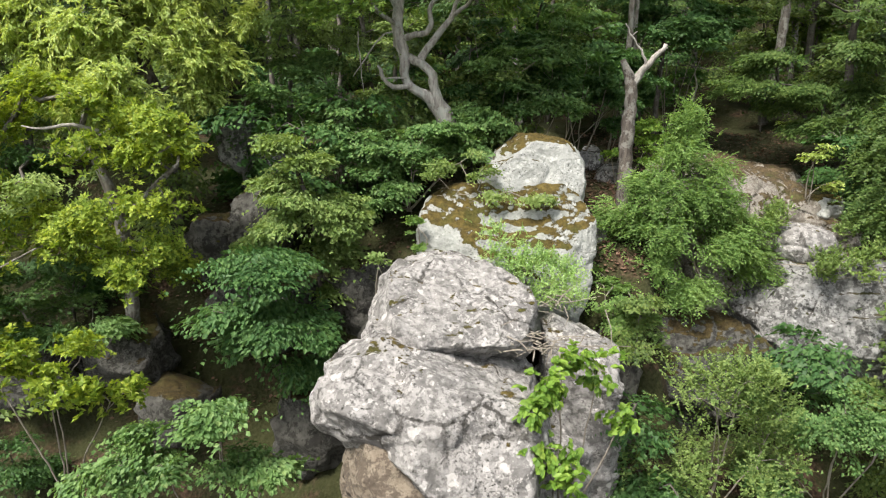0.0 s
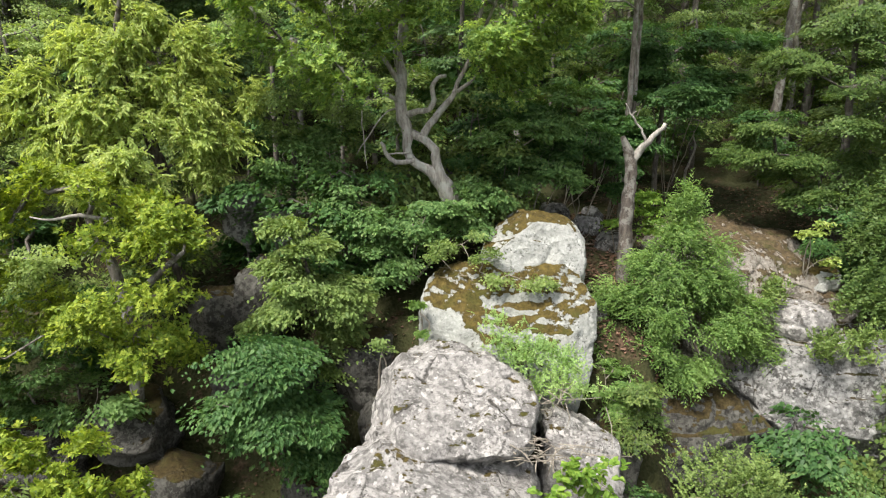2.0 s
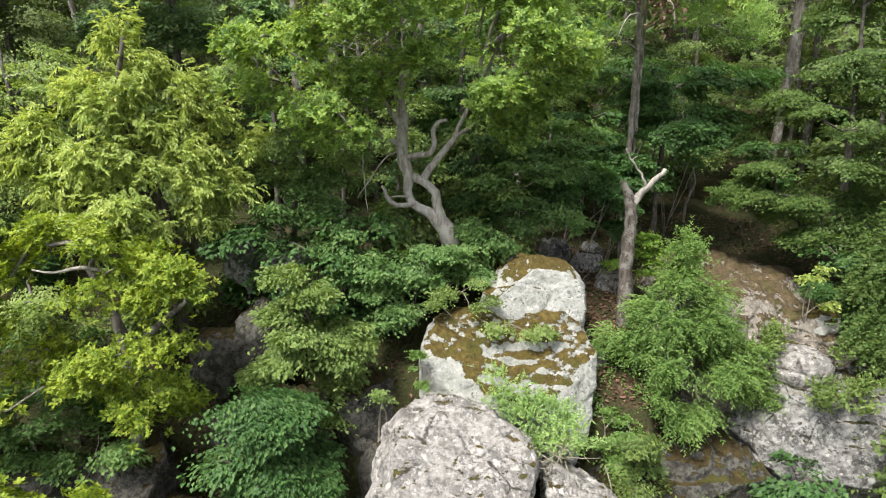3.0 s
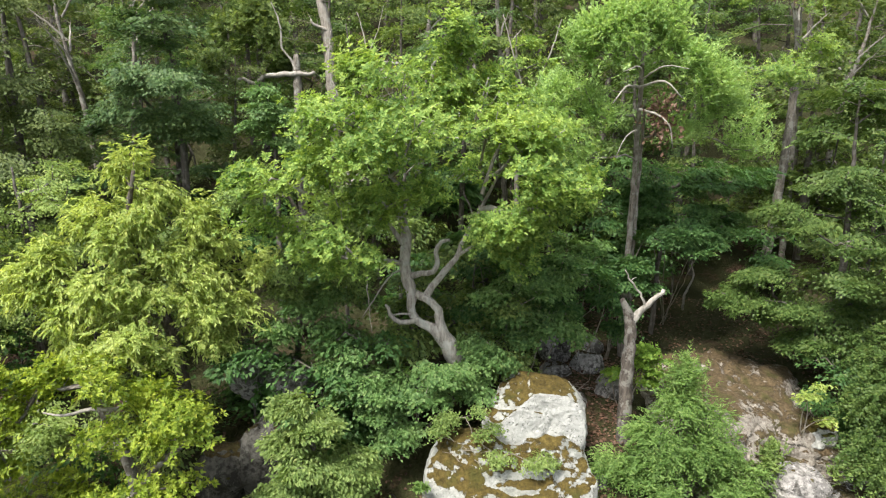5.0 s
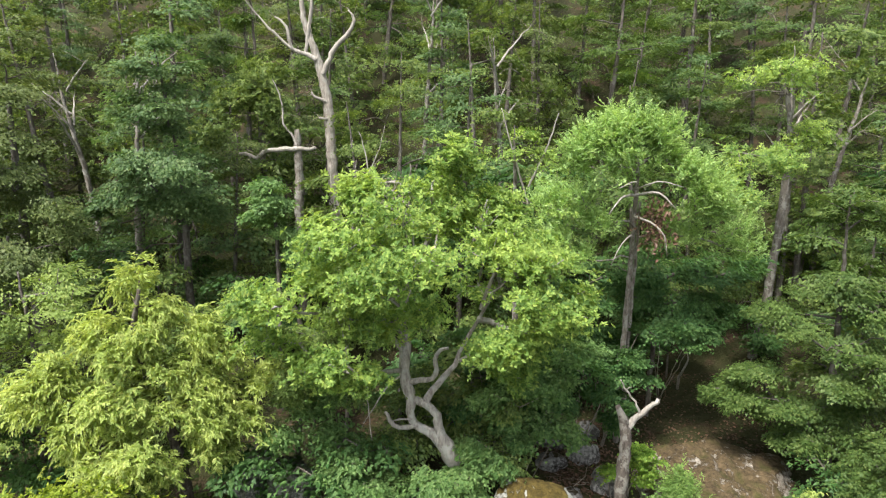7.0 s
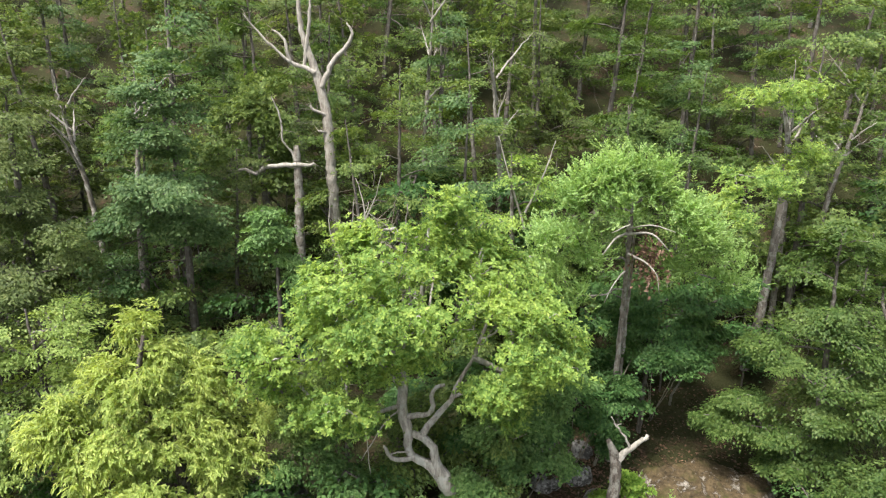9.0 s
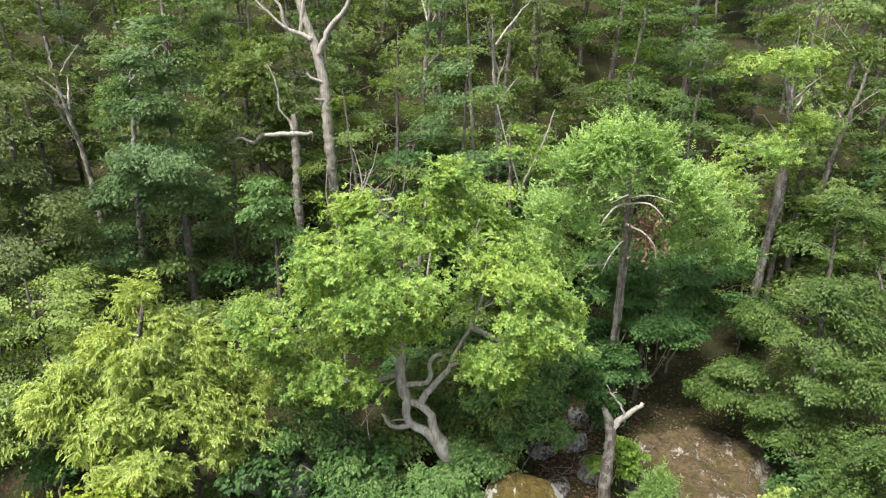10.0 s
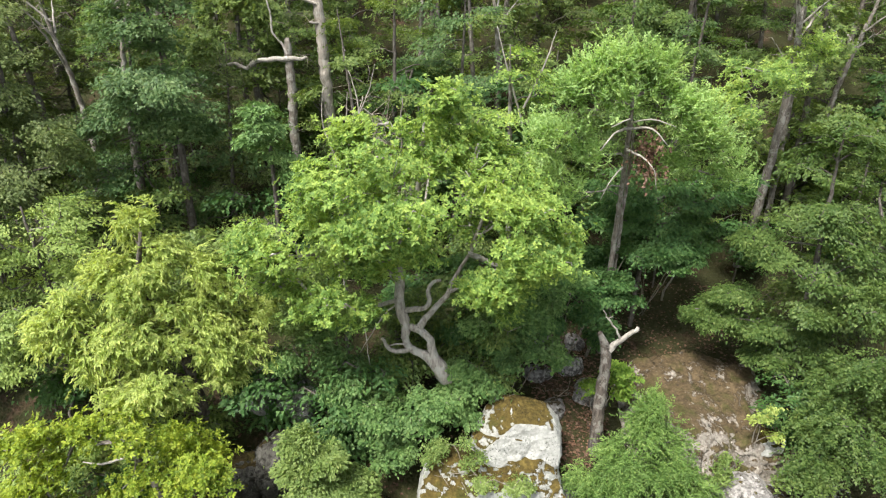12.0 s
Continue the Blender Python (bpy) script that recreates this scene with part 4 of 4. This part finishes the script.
shrub("low tangled bush on the ledge over the grey face", 6.4, 10.1, 4.7, [(6.2, 9.7, 5.05, 0.55, 0.3, 0.22, 34), (7.0, 9.6, 5.0, 0.55, 0.3, 0.28, 36)], LEAF_SHRUB, 34, 0.17, 0.055, 39, "fluff")
shrub("low green cover at the foot of the brown dome", 5.5, 10.9, 5.1, [(5.1, 10.5, 5.5, 0.5, 0.3, 0.2, 34), (5.8, 10.7, 5.65, 0.4, 0.3, 0.16, 22), (7.3, 10.6, 5.4, 0.5, 0.4, 0.25, 30)], LEAF_SHRUB, 40, 0.16, 0.055, 45, "fluff")
shrub("leafy bush in the cleft beside the small tree", 2.7, 9.2, 3.8, [(2.50, 9.30, 4.84, 0.34, 0.29, 0.18, 22), (2.88, 9.20, 4.69, 0.30, 0.26, 0.18, 18), (3.05, 9.00, 4.53, 0.28, 0.24, 0.12, 14), (2.47, 9.60, 5.07, 0.25, 0.21, 0.12, 10), (2.6, 9.0, 4.5, 0.4, 0.3, 0.35, 24), (2.9, 8.9, 4.1, 0.4, 0.3, 0.3, 18)], LEAF_LOCUST, 46, 0.14, 0.055, 40)
shrub("bright bush beside the dead trunk", 3.5, 12.1, 5.6, [(4.03, 12.20, 6.93, 0.38, 0.32, 0.25, 34), (3.21, 12.10, 6.48, 0.30, 0.26, 0.16, 18), (3.79, 12.00, 6.56, 0.30, 0.26, 0.15, 18)], LEAF_VINE, 30, 0.16, 0.08, 41)
shrub("deep green thicket under the leaning oak", -0.6, 11.2, 5.6, [(-0.5, 11.0, 6.7, 1.1, 0.6, 0.55, 70), (0.6, 11.3, 6.9, 0.9, 0.5, 0.5, 50), (-1.6, 11.2, 6.8, 0.8, 0.6, 0.4, 44), (0.35, 11.45, 6.85, 0.4, 0.3, 0.2, 24), (-1.0, 10.8, 6.0, 0.8, 0.5, 0.5, 36)], LEAF_MAPLE, 60, 0.22, 0.085, 42, stems=6)
shrub("fresh oak saplings below the shaded ledges", -5.2, 7.6, 2.2, [(-5.0, 7.3, 4.3, 0.8, 0.5, 0.4, 34), (-5.9, 7.4, 4.5, 0.8, 0.5, 0.5, 34), (-4.2, 7.2, 4.0, 0.5, 0.4, 0.3, 16)], LEAF_BRIGHT, 35, 0.2, 0.10, 43, "oak", 4, 0.3)
shrub("bright young maple below the crag", -2.9, 6.9, 1.6, [(-2.7, 6.8, 3.9, 0.6, 0.5, 0.45, 34), (-3.4, 6.8, 3.3, 0.9, 0.5, 0.5, 44), (-2.2, 6.8, 3.1, 0.6, 0.5, 0.5, 30), (-4.2, 6.9, 3.2, 0.7, 0.5, 0.5, 30)], LEAF_MAPLE, 40, 0.22, 0.09, 44, stems=5)

# ---- dry brushwood caught in the cleft and on the ledges ----
rng = np.random.default_rng(55)
chains = []
for cx, cy, cz, k in [(1.15, 6.75, 4.98, 34), (0.75, 6.9, 5.02, 22), (1.35, 7.9, 5.1, 20), (2.6, 12.6, 6.0, 24), (6.5, 9.9, 4.95, 24), (0.3, 10.1, 6.1, 14)]:
    for _ in range(k):
        a = np.array([cx, cy, cz]) + rng.normal(size=3) * np.array([0.22, 0.16, 0.04])
        d = unit(rng.normal(size=3) * np.array([1, 0.7, 0.3])) * rng.uniform(0.15, 0.6)
        chains.append(([a, a + d * 0.5 + rng.normal(size=3) * 0.03, a + d], [0.009, 0.007, 0.003]))
v, f = tubes(chains, 4)
tagged(new("brushwood", mesh_of("brushwood", v, f, TWIG)), "dry grey brushwood caught in the rock clefts", "brushwood", kind="stuff")

# ---- trees between the crag and the hillside forest ----
def crown_tree(name, label, foot, lobes, style, leaf, count, spread, size, seed, bark=None, wide=0.40, full=None, r=0.13, group="trees behind the crag", extra=()):
    """A tree whose trunk rises from its foot through the middle of its lobes to the highest."""
    lobes = sorted(lobes, key=lambda l: l[2])
    mid, top = lobes[len(lobes) // 2], lobes[-1]
    z = ground_z(*foot)
    stem = [(foot[0], foot[1], z - 0.3, r), ((foot[0] * 2 + mid[0]) / 3, (foot[1] * 2 + mid[1]) / 3, (z * 2 + mid[2]) / 3, r * 0.85),
            ((foot[0] + mid[0]) / 2, (foot[1] + mid[1]) / 2 + 0.1, mid[2], r * 0.6), (top[0], top[1], top[2] + top[5] * 0.6, r * 0.12)]
    return tree(name, label, "tree", [stem], lobes, style, leaf, bark or BARK_FAR, int(count * 2.3), spread, size * 0.74, seed, wide, full, 7, group, 0.008, 0.7, 0.3, extra=extra)


crown_tree("ash_tree", "tall blue-green tree with layered boughs behind the crag", (-7.0, 17.6),
           [(-7.2, 17, 14.6, 0.9, 0.9, 0.7, 40), (-7.4, 17, 13.3, 1.4, 1.2, 0.8, 70), (-6.8, 16.8, 12.0, 1.5, 1.3, 0.8, 80), (-6.4, 16.4, 10.8, 1.2, 1.1, 0.7, 60), (-8.0, 16.5, 11.0, 1.3, 1.1, 0.8, 60)], "spray", LEAF_FAR[2], 46, 0.40, 0.13, 71)
crown_tree("hornbeam_tree", "olive-green tree with hanging boughs at the slope's edge", (-10.4, 16.5),
           [(-10.2, 16, 13.9, 0.9, 0.9, 0.8, 40), (-10.6, 16, 12.5, 1.4, 1.2, 0.9, 70), (-10.0, 15.5, 11.0, 1.5, 1.2, 0.9, 80), (-10.3, 15.2, 9.6, 1.4, 1.2, 0.8, 60)], "spray", LEAF_FAR[1], 46, 0.40, 0.13, 72)
crown_tree("oak_tree", "light green oak crown beside the bleached dead tree", (-5.2, 20.2),
           [(-5.2, 19.6, 14.2, 0.9, 0.8, 0.6, 40), (-5.8, 19.5, 13.4, 1.2, 1.0, 0.7, 60), (-6.6, 19.3, 12.9, 0.8, 0.8, 0.5, 36), (-4.7, 19.6, 13.0, 0.8, 0.8, 0.6, 36)], "oak", LEAF_FAR[0], 50, 0.34, 0.15, 73, wide=0.3)
crown_tree("maple_tree", "bright green young maple above the oak's crown", (-4.0, 15.3),
           [(-4.1, 15, 11.7, 0.5, 0.5, 0.4, 24), (-3.9, 14.9, 11.1, 0.75, 0.7, 0.4, 44), (-3.7, 14.8, 10.3, 0.8, 0.7, 0.45, 44)], "spray", LEAF_MAPLE, 46, 0.28, 0.12, 74, r=0.07)
crown_tree("birch_tree", "slender sparse yellow-green tree with bare twigs", (2.0, 15.8),
           [(1.5, 15.5, 12.9, 0.5, 0.5, 0.5, 16), (1.9, 15.5, 12.2, 0.8, 0.7, 0.6, 26), (1.2, 15.4, 11.6, 0.7, 0.6, 0.4, 26), (2.5, 15.4, 11.4, 0.6, 0.6, 0.4, 24), (1.7, 15.2, 10.6, 1.1, 0.8, 0.5, 44)], "spray", LEAF_OAK, 30, 0.30, 0.11, 75, BARK_GREY, r=0.09,
           extra=[[(1.9, 15.6, 11.4, 0.03), (1.5, 15.5, 12.6, 0.02), (1.2, 15.5, 13.6, 0.008)], [(1.9, 15.6, 11.8, 0.03), (2.3, 15.5, 12.8, 0.02), (2.5, 15.5, 13.5, 0.008)]])
crown_tree("oak_tree", "tall oak with a pale trunk and tufts of leaves", (8.9, 18.0),
           [(8.55, 17.7, 14.4, 1.1, 1.0, 0.6, 46), (7.7, 16.6, 12.3, 0.8, 0.7, 0.5, 34), (7.0, 16.3, 11.7, 0.7, 0.6, 0.4, 26), (9.0, 16.8, 12.8, 0.7, 0.7, 0.5, 26)], "oak", LEAF_OAK, 40, 0.32, 0.13, 76, BARK_GREY, 0.3, r=0.14)
crown_tree("hornbeam_tree", "large hornbeam whose boughs hang over the rock dome", (8.6, 13.6),
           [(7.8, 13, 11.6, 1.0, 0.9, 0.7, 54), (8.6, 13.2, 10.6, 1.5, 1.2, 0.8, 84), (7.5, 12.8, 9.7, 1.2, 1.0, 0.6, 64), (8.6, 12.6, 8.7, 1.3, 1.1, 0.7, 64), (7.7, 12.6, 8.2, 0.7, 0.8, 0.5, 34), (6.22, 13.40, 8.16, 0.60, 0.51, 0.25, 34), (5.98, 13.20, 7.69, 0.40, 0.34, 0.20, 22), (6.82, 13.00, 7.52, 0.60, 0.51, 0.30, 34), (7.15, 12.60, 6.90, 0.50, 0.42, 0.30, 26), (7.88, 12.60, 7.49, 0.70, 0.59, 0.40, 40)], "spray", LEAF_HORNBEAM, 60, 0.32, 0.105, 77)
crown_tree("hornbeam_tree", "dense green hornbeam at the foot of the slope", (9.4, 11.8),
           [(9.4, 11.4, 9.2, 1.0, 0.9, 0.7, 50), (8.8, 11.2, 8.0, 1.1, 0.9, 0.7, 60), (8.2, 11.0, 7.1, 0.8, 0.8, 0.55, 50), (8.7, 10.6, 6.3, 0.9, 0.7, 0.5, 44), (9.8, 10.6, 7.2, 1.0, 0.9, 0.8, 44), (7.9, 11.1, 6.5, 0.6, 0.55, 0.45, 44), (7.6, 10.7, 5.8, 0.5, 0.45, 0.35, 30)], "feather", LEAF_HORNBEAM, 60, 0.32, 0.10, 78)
crown_tree("maple_tree", "dark green layered maple under the slim tree", (5.0, 15.2),
           [(4.9, 14.8, 9.7, 0.8, 0.7, 0.35, 36), (5.2, 14.5, 9.0, 0.9, 0.7, 0.35, 44), (4.3, 14.8, 9.3, 0.7, 0.6, 0.4, 30), (5.6, 14.9, 10.0, 0.7, 0.6, 0.4, 26), (6.4, 15.2, 10.1, 0.9, 0.7, 0.4, 44), (6.0, 14.7, 9.2, 0.8, 0.6, 0.3, 36), (4.2, 15.0, 10.2, 0.8, 0.6, 0.4, 34)], "spray", LEAF_DEEP, 50, 0.30, 0.12, 79, r=0.07)
crown_tree("hornbeam_tree", "olive tree filling the slope beside the pale chestnut", (-8.4, 12.9),
           [(-8.2, 12.5, 10.1, 1.1, 0.9, 0.6, 50), (-8.6, 12.3, 9.2, 1.4, 1.0, 0.7, 64), (-7.8, 12.0, 8.3, 1.2, 1.0, 0.7, 56), (-8.8, 11.4, 7.2, 1.3, 1.0, 0.8, 56), (-8.0, 10.8, 5.8, 1.3, 1.0, 0.8, 50)], "spray", LEAF_OLIVE, 50, 0.32, 0.10, 80)
crown_tree("hazel_tree", "grey-green hazel behind the oak's crown", (-3.2, 12.8),
           [(-3.4, 12.2, 10.1, 0.9, 0.8, 0.5, 46), (-2.6, 12.2, 9.5, 1.1, 0.8, 0.6, 56), (-3.0, 11.9, 8.7, 1.0, 0.8, 0.6, 50), (-2.0, 11.8, 8.3, 0.9, 0.7, 0.5, 44)], "spray", LEAF_SHRUB, 50, 0.28, 0.09, 81, r=0.07)

# ---- bushes under the trees ----
UNDER = [
    crown_tree("hazel_bush", "low deep green bush under the trees", (0, 40), [(0, 40, ground_z(0, 40) + 1.1, 1.0, 1.0, 0.55, 40), (0.3, 40, ground_z(0, 40) + 1.9, 0.7, 0.7, 0.4, 24), (-0.5, 40, ground_z(0, 40) + 0.6, 0.9, 0.9, 0.4, 24)], "spray", LEAF_DEEP, 22, 0.36, 0.165, 90, r=0.03, group="undergrowth"),
    crown_tree("beech_bush", "young beech with flat leafy sprays under the trees", (0, 40), [(0, 40, ground_z(0, 40) + 1.3, 1.1, 1.1, 0.5, 40), (0, 40, ground_z(0, 40) + 2.2, 0.6, 0.6, 0.4, 22), (0.2, 40, ground_z(0, 40) + 0.6, 1.0, 1.0, 0.35, 26)], "spray", LEAF_FAR[0], 22, 0.36, 0.155, 91, r=0.03, group="undergrowth"),
]
rng = np.random.default_rng(8)
low = []
for y in np.arange(11.8, 20, 2.7):
    for x in np.arange(-0.72 * y - 2, 0.72 * y + 2, 2.3 if y < 20 else 4.8):
        px, py = x + rng.uniform(-0.7, 0.7), y + rng.uniform(-0.6, 0.6)
        if 2.2 < px < 7.4 and py < 14.6 or 4.8 < px < 6.4 and py < 15.9:
            continue
        if abs(px) < 3.0 and py < 12.5:
            continue
        low.append((px, py))
low += [(-6.6, 8.4), (-7.5, 7.6), (6.9, 8.3), (8.0, 8.8), (4.6, 8.3), (-1.6, 11.6), (-2.4, 11.4), (1.2, 12.2), (9.6, 9.6), (-6.6, 10.6), (-7.6, 9.2), (5.4, 9.0), (2.9, 8.6), (2.6, 7.3), (3.0, 6.7), (7.4, 9.4), (-0.6, 12.6), (0.6, 12.9)]
used = set()
for x, y in low:
    kind = int(rng.integers(0, 2))
    s = rng.uniform(0.8, 1.2) * (0.6 if y < 9 else 1 if y < 20 else 1.9)
    m = pose(x, y, ground_z(x, y) - 0.1, 0, 0, rng.uniform(0, 360))
    if kind not in used:
        used.add(kind)
        UNDER[kind].matrix_basis = m
        continue
    copy_thing(UNDER[kind], m).scale = (s, s, s)


bare_tree("fallen_branch", "pale fallen branch leaning on the leafy slope", [[(6.0, 15.9, 6.6, 0.035), (5.85, 15.5, 7.1, 0.03), (5.9, 15.2, 7.6, 0.022), (5.75, 15.0, 8.1, 0.01)]], DEADWOOD, 400, category="branch")

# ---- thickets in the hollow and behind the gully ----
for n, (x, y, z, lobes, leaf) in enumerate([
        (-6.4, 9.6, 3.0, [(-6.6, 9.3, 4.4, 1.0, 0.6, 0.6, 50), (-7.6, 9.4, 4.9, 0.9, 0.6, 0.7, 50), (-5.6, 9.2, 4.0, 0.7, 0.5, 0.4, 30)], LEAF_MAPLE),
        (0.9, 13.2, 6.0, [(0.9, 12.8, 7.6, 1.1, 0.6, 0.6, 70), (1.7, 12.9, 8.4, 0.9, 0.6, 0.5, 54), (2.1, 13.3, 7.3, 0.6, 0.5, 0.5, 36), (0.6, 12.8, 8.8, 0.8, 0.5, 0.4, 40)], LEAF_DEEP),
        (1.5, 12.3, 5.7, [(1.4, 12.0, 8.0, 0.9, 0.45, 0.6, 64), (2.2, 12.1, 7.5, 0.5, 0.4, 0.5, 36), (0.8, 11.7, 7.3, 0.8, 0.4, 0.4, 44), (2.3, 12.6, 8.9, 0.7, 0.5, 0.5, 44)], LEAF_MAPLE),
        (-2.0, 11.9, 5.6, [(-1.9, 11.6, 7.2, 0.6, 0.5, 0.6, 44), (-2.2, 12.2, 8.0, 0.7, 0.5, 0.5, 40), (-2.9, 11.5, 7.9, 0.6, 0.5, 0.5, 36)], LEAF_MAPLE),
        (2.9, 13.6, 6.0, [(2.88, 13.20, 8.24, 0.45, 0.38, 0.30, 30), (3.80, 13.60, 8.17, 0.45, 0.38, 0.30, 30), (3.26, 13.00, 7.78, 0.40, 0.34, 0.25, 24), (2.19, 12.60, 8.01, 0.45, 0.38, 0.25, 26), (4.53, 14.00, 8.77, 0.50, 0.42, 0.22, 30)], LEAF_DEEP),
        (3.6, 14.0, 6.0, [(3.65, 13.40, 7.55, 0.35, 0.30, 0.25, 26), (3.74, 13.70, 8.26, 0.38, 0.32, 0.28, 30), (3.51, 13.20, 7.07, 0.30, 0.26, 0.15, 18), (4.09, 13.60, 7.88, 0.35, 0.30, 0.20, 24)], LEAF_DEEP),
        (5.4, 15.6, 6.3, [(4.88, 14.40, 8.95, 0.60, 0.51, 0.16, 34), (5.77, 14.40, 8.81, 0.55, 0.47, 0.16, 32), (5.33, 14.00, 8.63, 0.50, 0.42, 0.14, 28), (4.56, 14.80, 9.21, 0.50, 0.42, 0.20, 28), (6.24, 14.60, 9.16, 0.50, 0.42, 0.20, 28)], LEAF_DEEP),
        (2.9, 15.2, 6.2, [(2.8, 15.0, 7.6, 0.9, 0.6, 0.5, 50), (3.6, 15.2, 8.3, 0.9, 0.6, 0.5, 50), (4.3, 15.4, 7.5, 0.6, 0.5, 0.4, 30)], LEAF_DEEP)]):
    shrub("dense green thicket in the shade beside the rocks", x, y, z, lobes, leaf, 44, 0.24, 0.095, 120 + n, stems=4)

# ---- bare saplings and dead tops between the trees ----
for n, (x, y, h, lx, ly) in enumerate([(-10.1, 19.3, 8.0, -0.6, -0.2), (-0.8, 23.4, 9.2, 0.3, 0.0), (1.9, 20.6, 8.2, -0.4, 0.0), (11.8, 20.6, 8.0, 0.8, 0.0), (-2.2, 13.6, 6.6, 0.3, -0.4), (-1.0, 13.2, 6.5, 0.2, -0.3), (-8.8, 18.4, 8.2, 0.4, 0.0), (10.4, 19.6, 8.6, -0.4, 0.0)]):
    z = ground_z(x, y)
    r = 0.10 if y > 18 else 0.045
    limbs = [[(x, y, z - 0.2, r), (x + lx * 0.4, y + ly * 0.4, z + h * 0.5, r * 0.8), (x + lx, y + ly, z + h * 0.8, r * 0.5), (x + lx * 1.3, y + ly, z + h, 0.01)]]
    q = np.random.default_rng(300 + n)
    for _ in range(5):
        u = q.uniform(0.6, 0.95)
        a, k = q.uniform(0, 6.28), q.uniform(0.6, 1.5)
        sx, sy, sz = x + lx * u, y + ly * u, z + h * u * 0.95
        limbs.append([(sx, sy, sz, r * 0.35), (sx + math.cos(a) * k * 0.5, sy + math.sin(a) * k * 0.4, sz + k * 0.5, r * 0.25), (sx + math.cos(a) * k, sy + math.sin(a) * k * 0.8, sz + k * 0.9, 0.006)])
    bare_tree("dead_sapling", "thin bare grey dead tree with fine twigs", limbs, BARK_GREY, 310 + n, 46, 0.7, group="bare saplings")

# ---- the forest on the hillside ----
def forest_tree(name, label, seed, height, style, leaf, size, count):
    rng = np.random.default_rng(seed)
    lean = rng.normal(size=2) * 0.04 * height
    stem = [(0, 0, -0.4, 0.13), (lean[0] * 0.3, lean[1] * 0.3, height * 0.35, 0.10), (lean[0] * 0.7, lean[1] * 0.7, height * 0.7, 0.06), (lean[0], lean[1], height, 0.02)]
    lobes = []
    for i in range(13):
        u = (i + 0.4) / 13
        z = height * (0.05 + 0.93 * u)
        r = height * 0.25 * (1.05 - 0.78 * u ** 1.5)
        a = i * 2.4 + rng.uniform(-0.5, 0.5)
        lobes.append((lean[0] * u + math.cos(a) * r * 0.5, lean[1] * u + math.sin(a) * r * 0.5, z, r, r, height * 0.035, int(9 + 12 * (1 - u))))
    return tree(name, label, "tree", [stem], lobes, style, leaf, BARK_FAR, int(count * 1.9), 0.52, size * 0.73, seed, 0.44, None, 7, "hillside forest", 0.009, 0.4, 0.4)


KINDS = [
    forest_tree("beech_tree", "mid-green beech with layered boughs on the hillside", 61, 10.0, "spray", LEAF_FAR[0], 0.175, 34),
    forest_tree("hornbeam_tree", "olive-green hornbeam with layered boughs on the hillside", 62, 9.0, "spray", LEAF_FAR[1], 0.165, 35),
    forest_tree("ash_tree", "blue-green ash with layered boughs on the hillside", 63, 11.0, "spray", LEAF_FAR[2], 0.185, 34),
    forest_tree("oak_tree", "leafy green oak on the hillside", 64, 9.5, "oak", LEAF_FAR[0], 0.18, 35),
    forest_tree("hornbeam_tree", "hillside hornbeam with leaves coloured dark as if in shade", 65, 9.5, "spray", LEAF_HORNBEAM, 0.165, 34),
]
spots = []
rng = np.random.default_rng(5)
for y in (20.6, 23.2, 26.2, 29.8, 34.0, 39.5):
    half = 0.74 * y + 2
    gap = 3.1 if y < 28 else 3.9 if y < 36 else 5.2
    for x in np.arange(-half, half, gap):
        spots.append((x + rng.uniform(-0.9, 0.9), y + rng.uniform(-0.9, 0.9)))
spots += [(-12.5, 18.2), (-9.0, 18.9), (10.6, 16.0), (12.8, 17.6), (5.4, 17.9), (0.4, 18.2), (2.9, 18.0), (-1.9, 18.0), (-13.0, 14.6), (12.2, 13.2), (7.2, 18.6), (-6.2, 18.6), (0.6, 31.8), (3.2, 36.6), (6.4, 32.0), (-3.2, 36.8), (9.0, 36.8), (-8.2, 36.8), (14.0, 36.8), (-14.0, 36.8), (-5.4, 31.9)]
first = set()
for x, y in spots:
    # mostly the shade-coloured hornbeam at x > 4, to darken that side
    kind = 4 if rng.uniform() < (0.75 if x > 4 else 0.2) else int(rng.integers(0, 4))
    s = rng.uniform(0.7, 1.05) * (0.72 if y < 19 else 1.0)
    m = pose(x, y, ground_z(x, y), rng.normal() * 3, rng.normal() * 3, rng.uniform(0, 360))
    if kind not in first:
        first.add(kind)
        KINDS[kind].matrix_basis = m
        continue
    copy_thing(KINDS[kind], m).scale = (s, s, s * rng.uniform(0.9, 1.1))

# ---- fallen leaves in the gully and on the slope ----
rng = np.random.default_rng(77)
fx = np.concatenate([rng.uniform(2.1, 3.7, 2600), rng.uniform(3.4, 8.6, 1800), rng.uniform(-6, 2, 1200)])
fy = np.concatenate([rng.uniform(9.6, 15.0, 2600), rng.uniform(13.4, 17.0, 1800), rng.uniform(9.5, 12.5, 1200)])
fp = np.array([(x, y, ground_z(x, y) + 0.02) for x, y in zip(fx, fy)])
v, f = leaves(fp, rng.normal(size=fp.shape) * np.array([1, 1, 0.25]), rng.normal(size=fp.shape) * 0.35 + np.array([0, 0, 1.0]), rng.uniform(0.05, 0.10, len(fp)), 0.35, False)
tagged(new("leaf_litter", mesh_of("leaf_litter", v, f, LITTER, False)), "brown fallen leaves lying over the gully and slope", "leaf litter", kind="stuff")
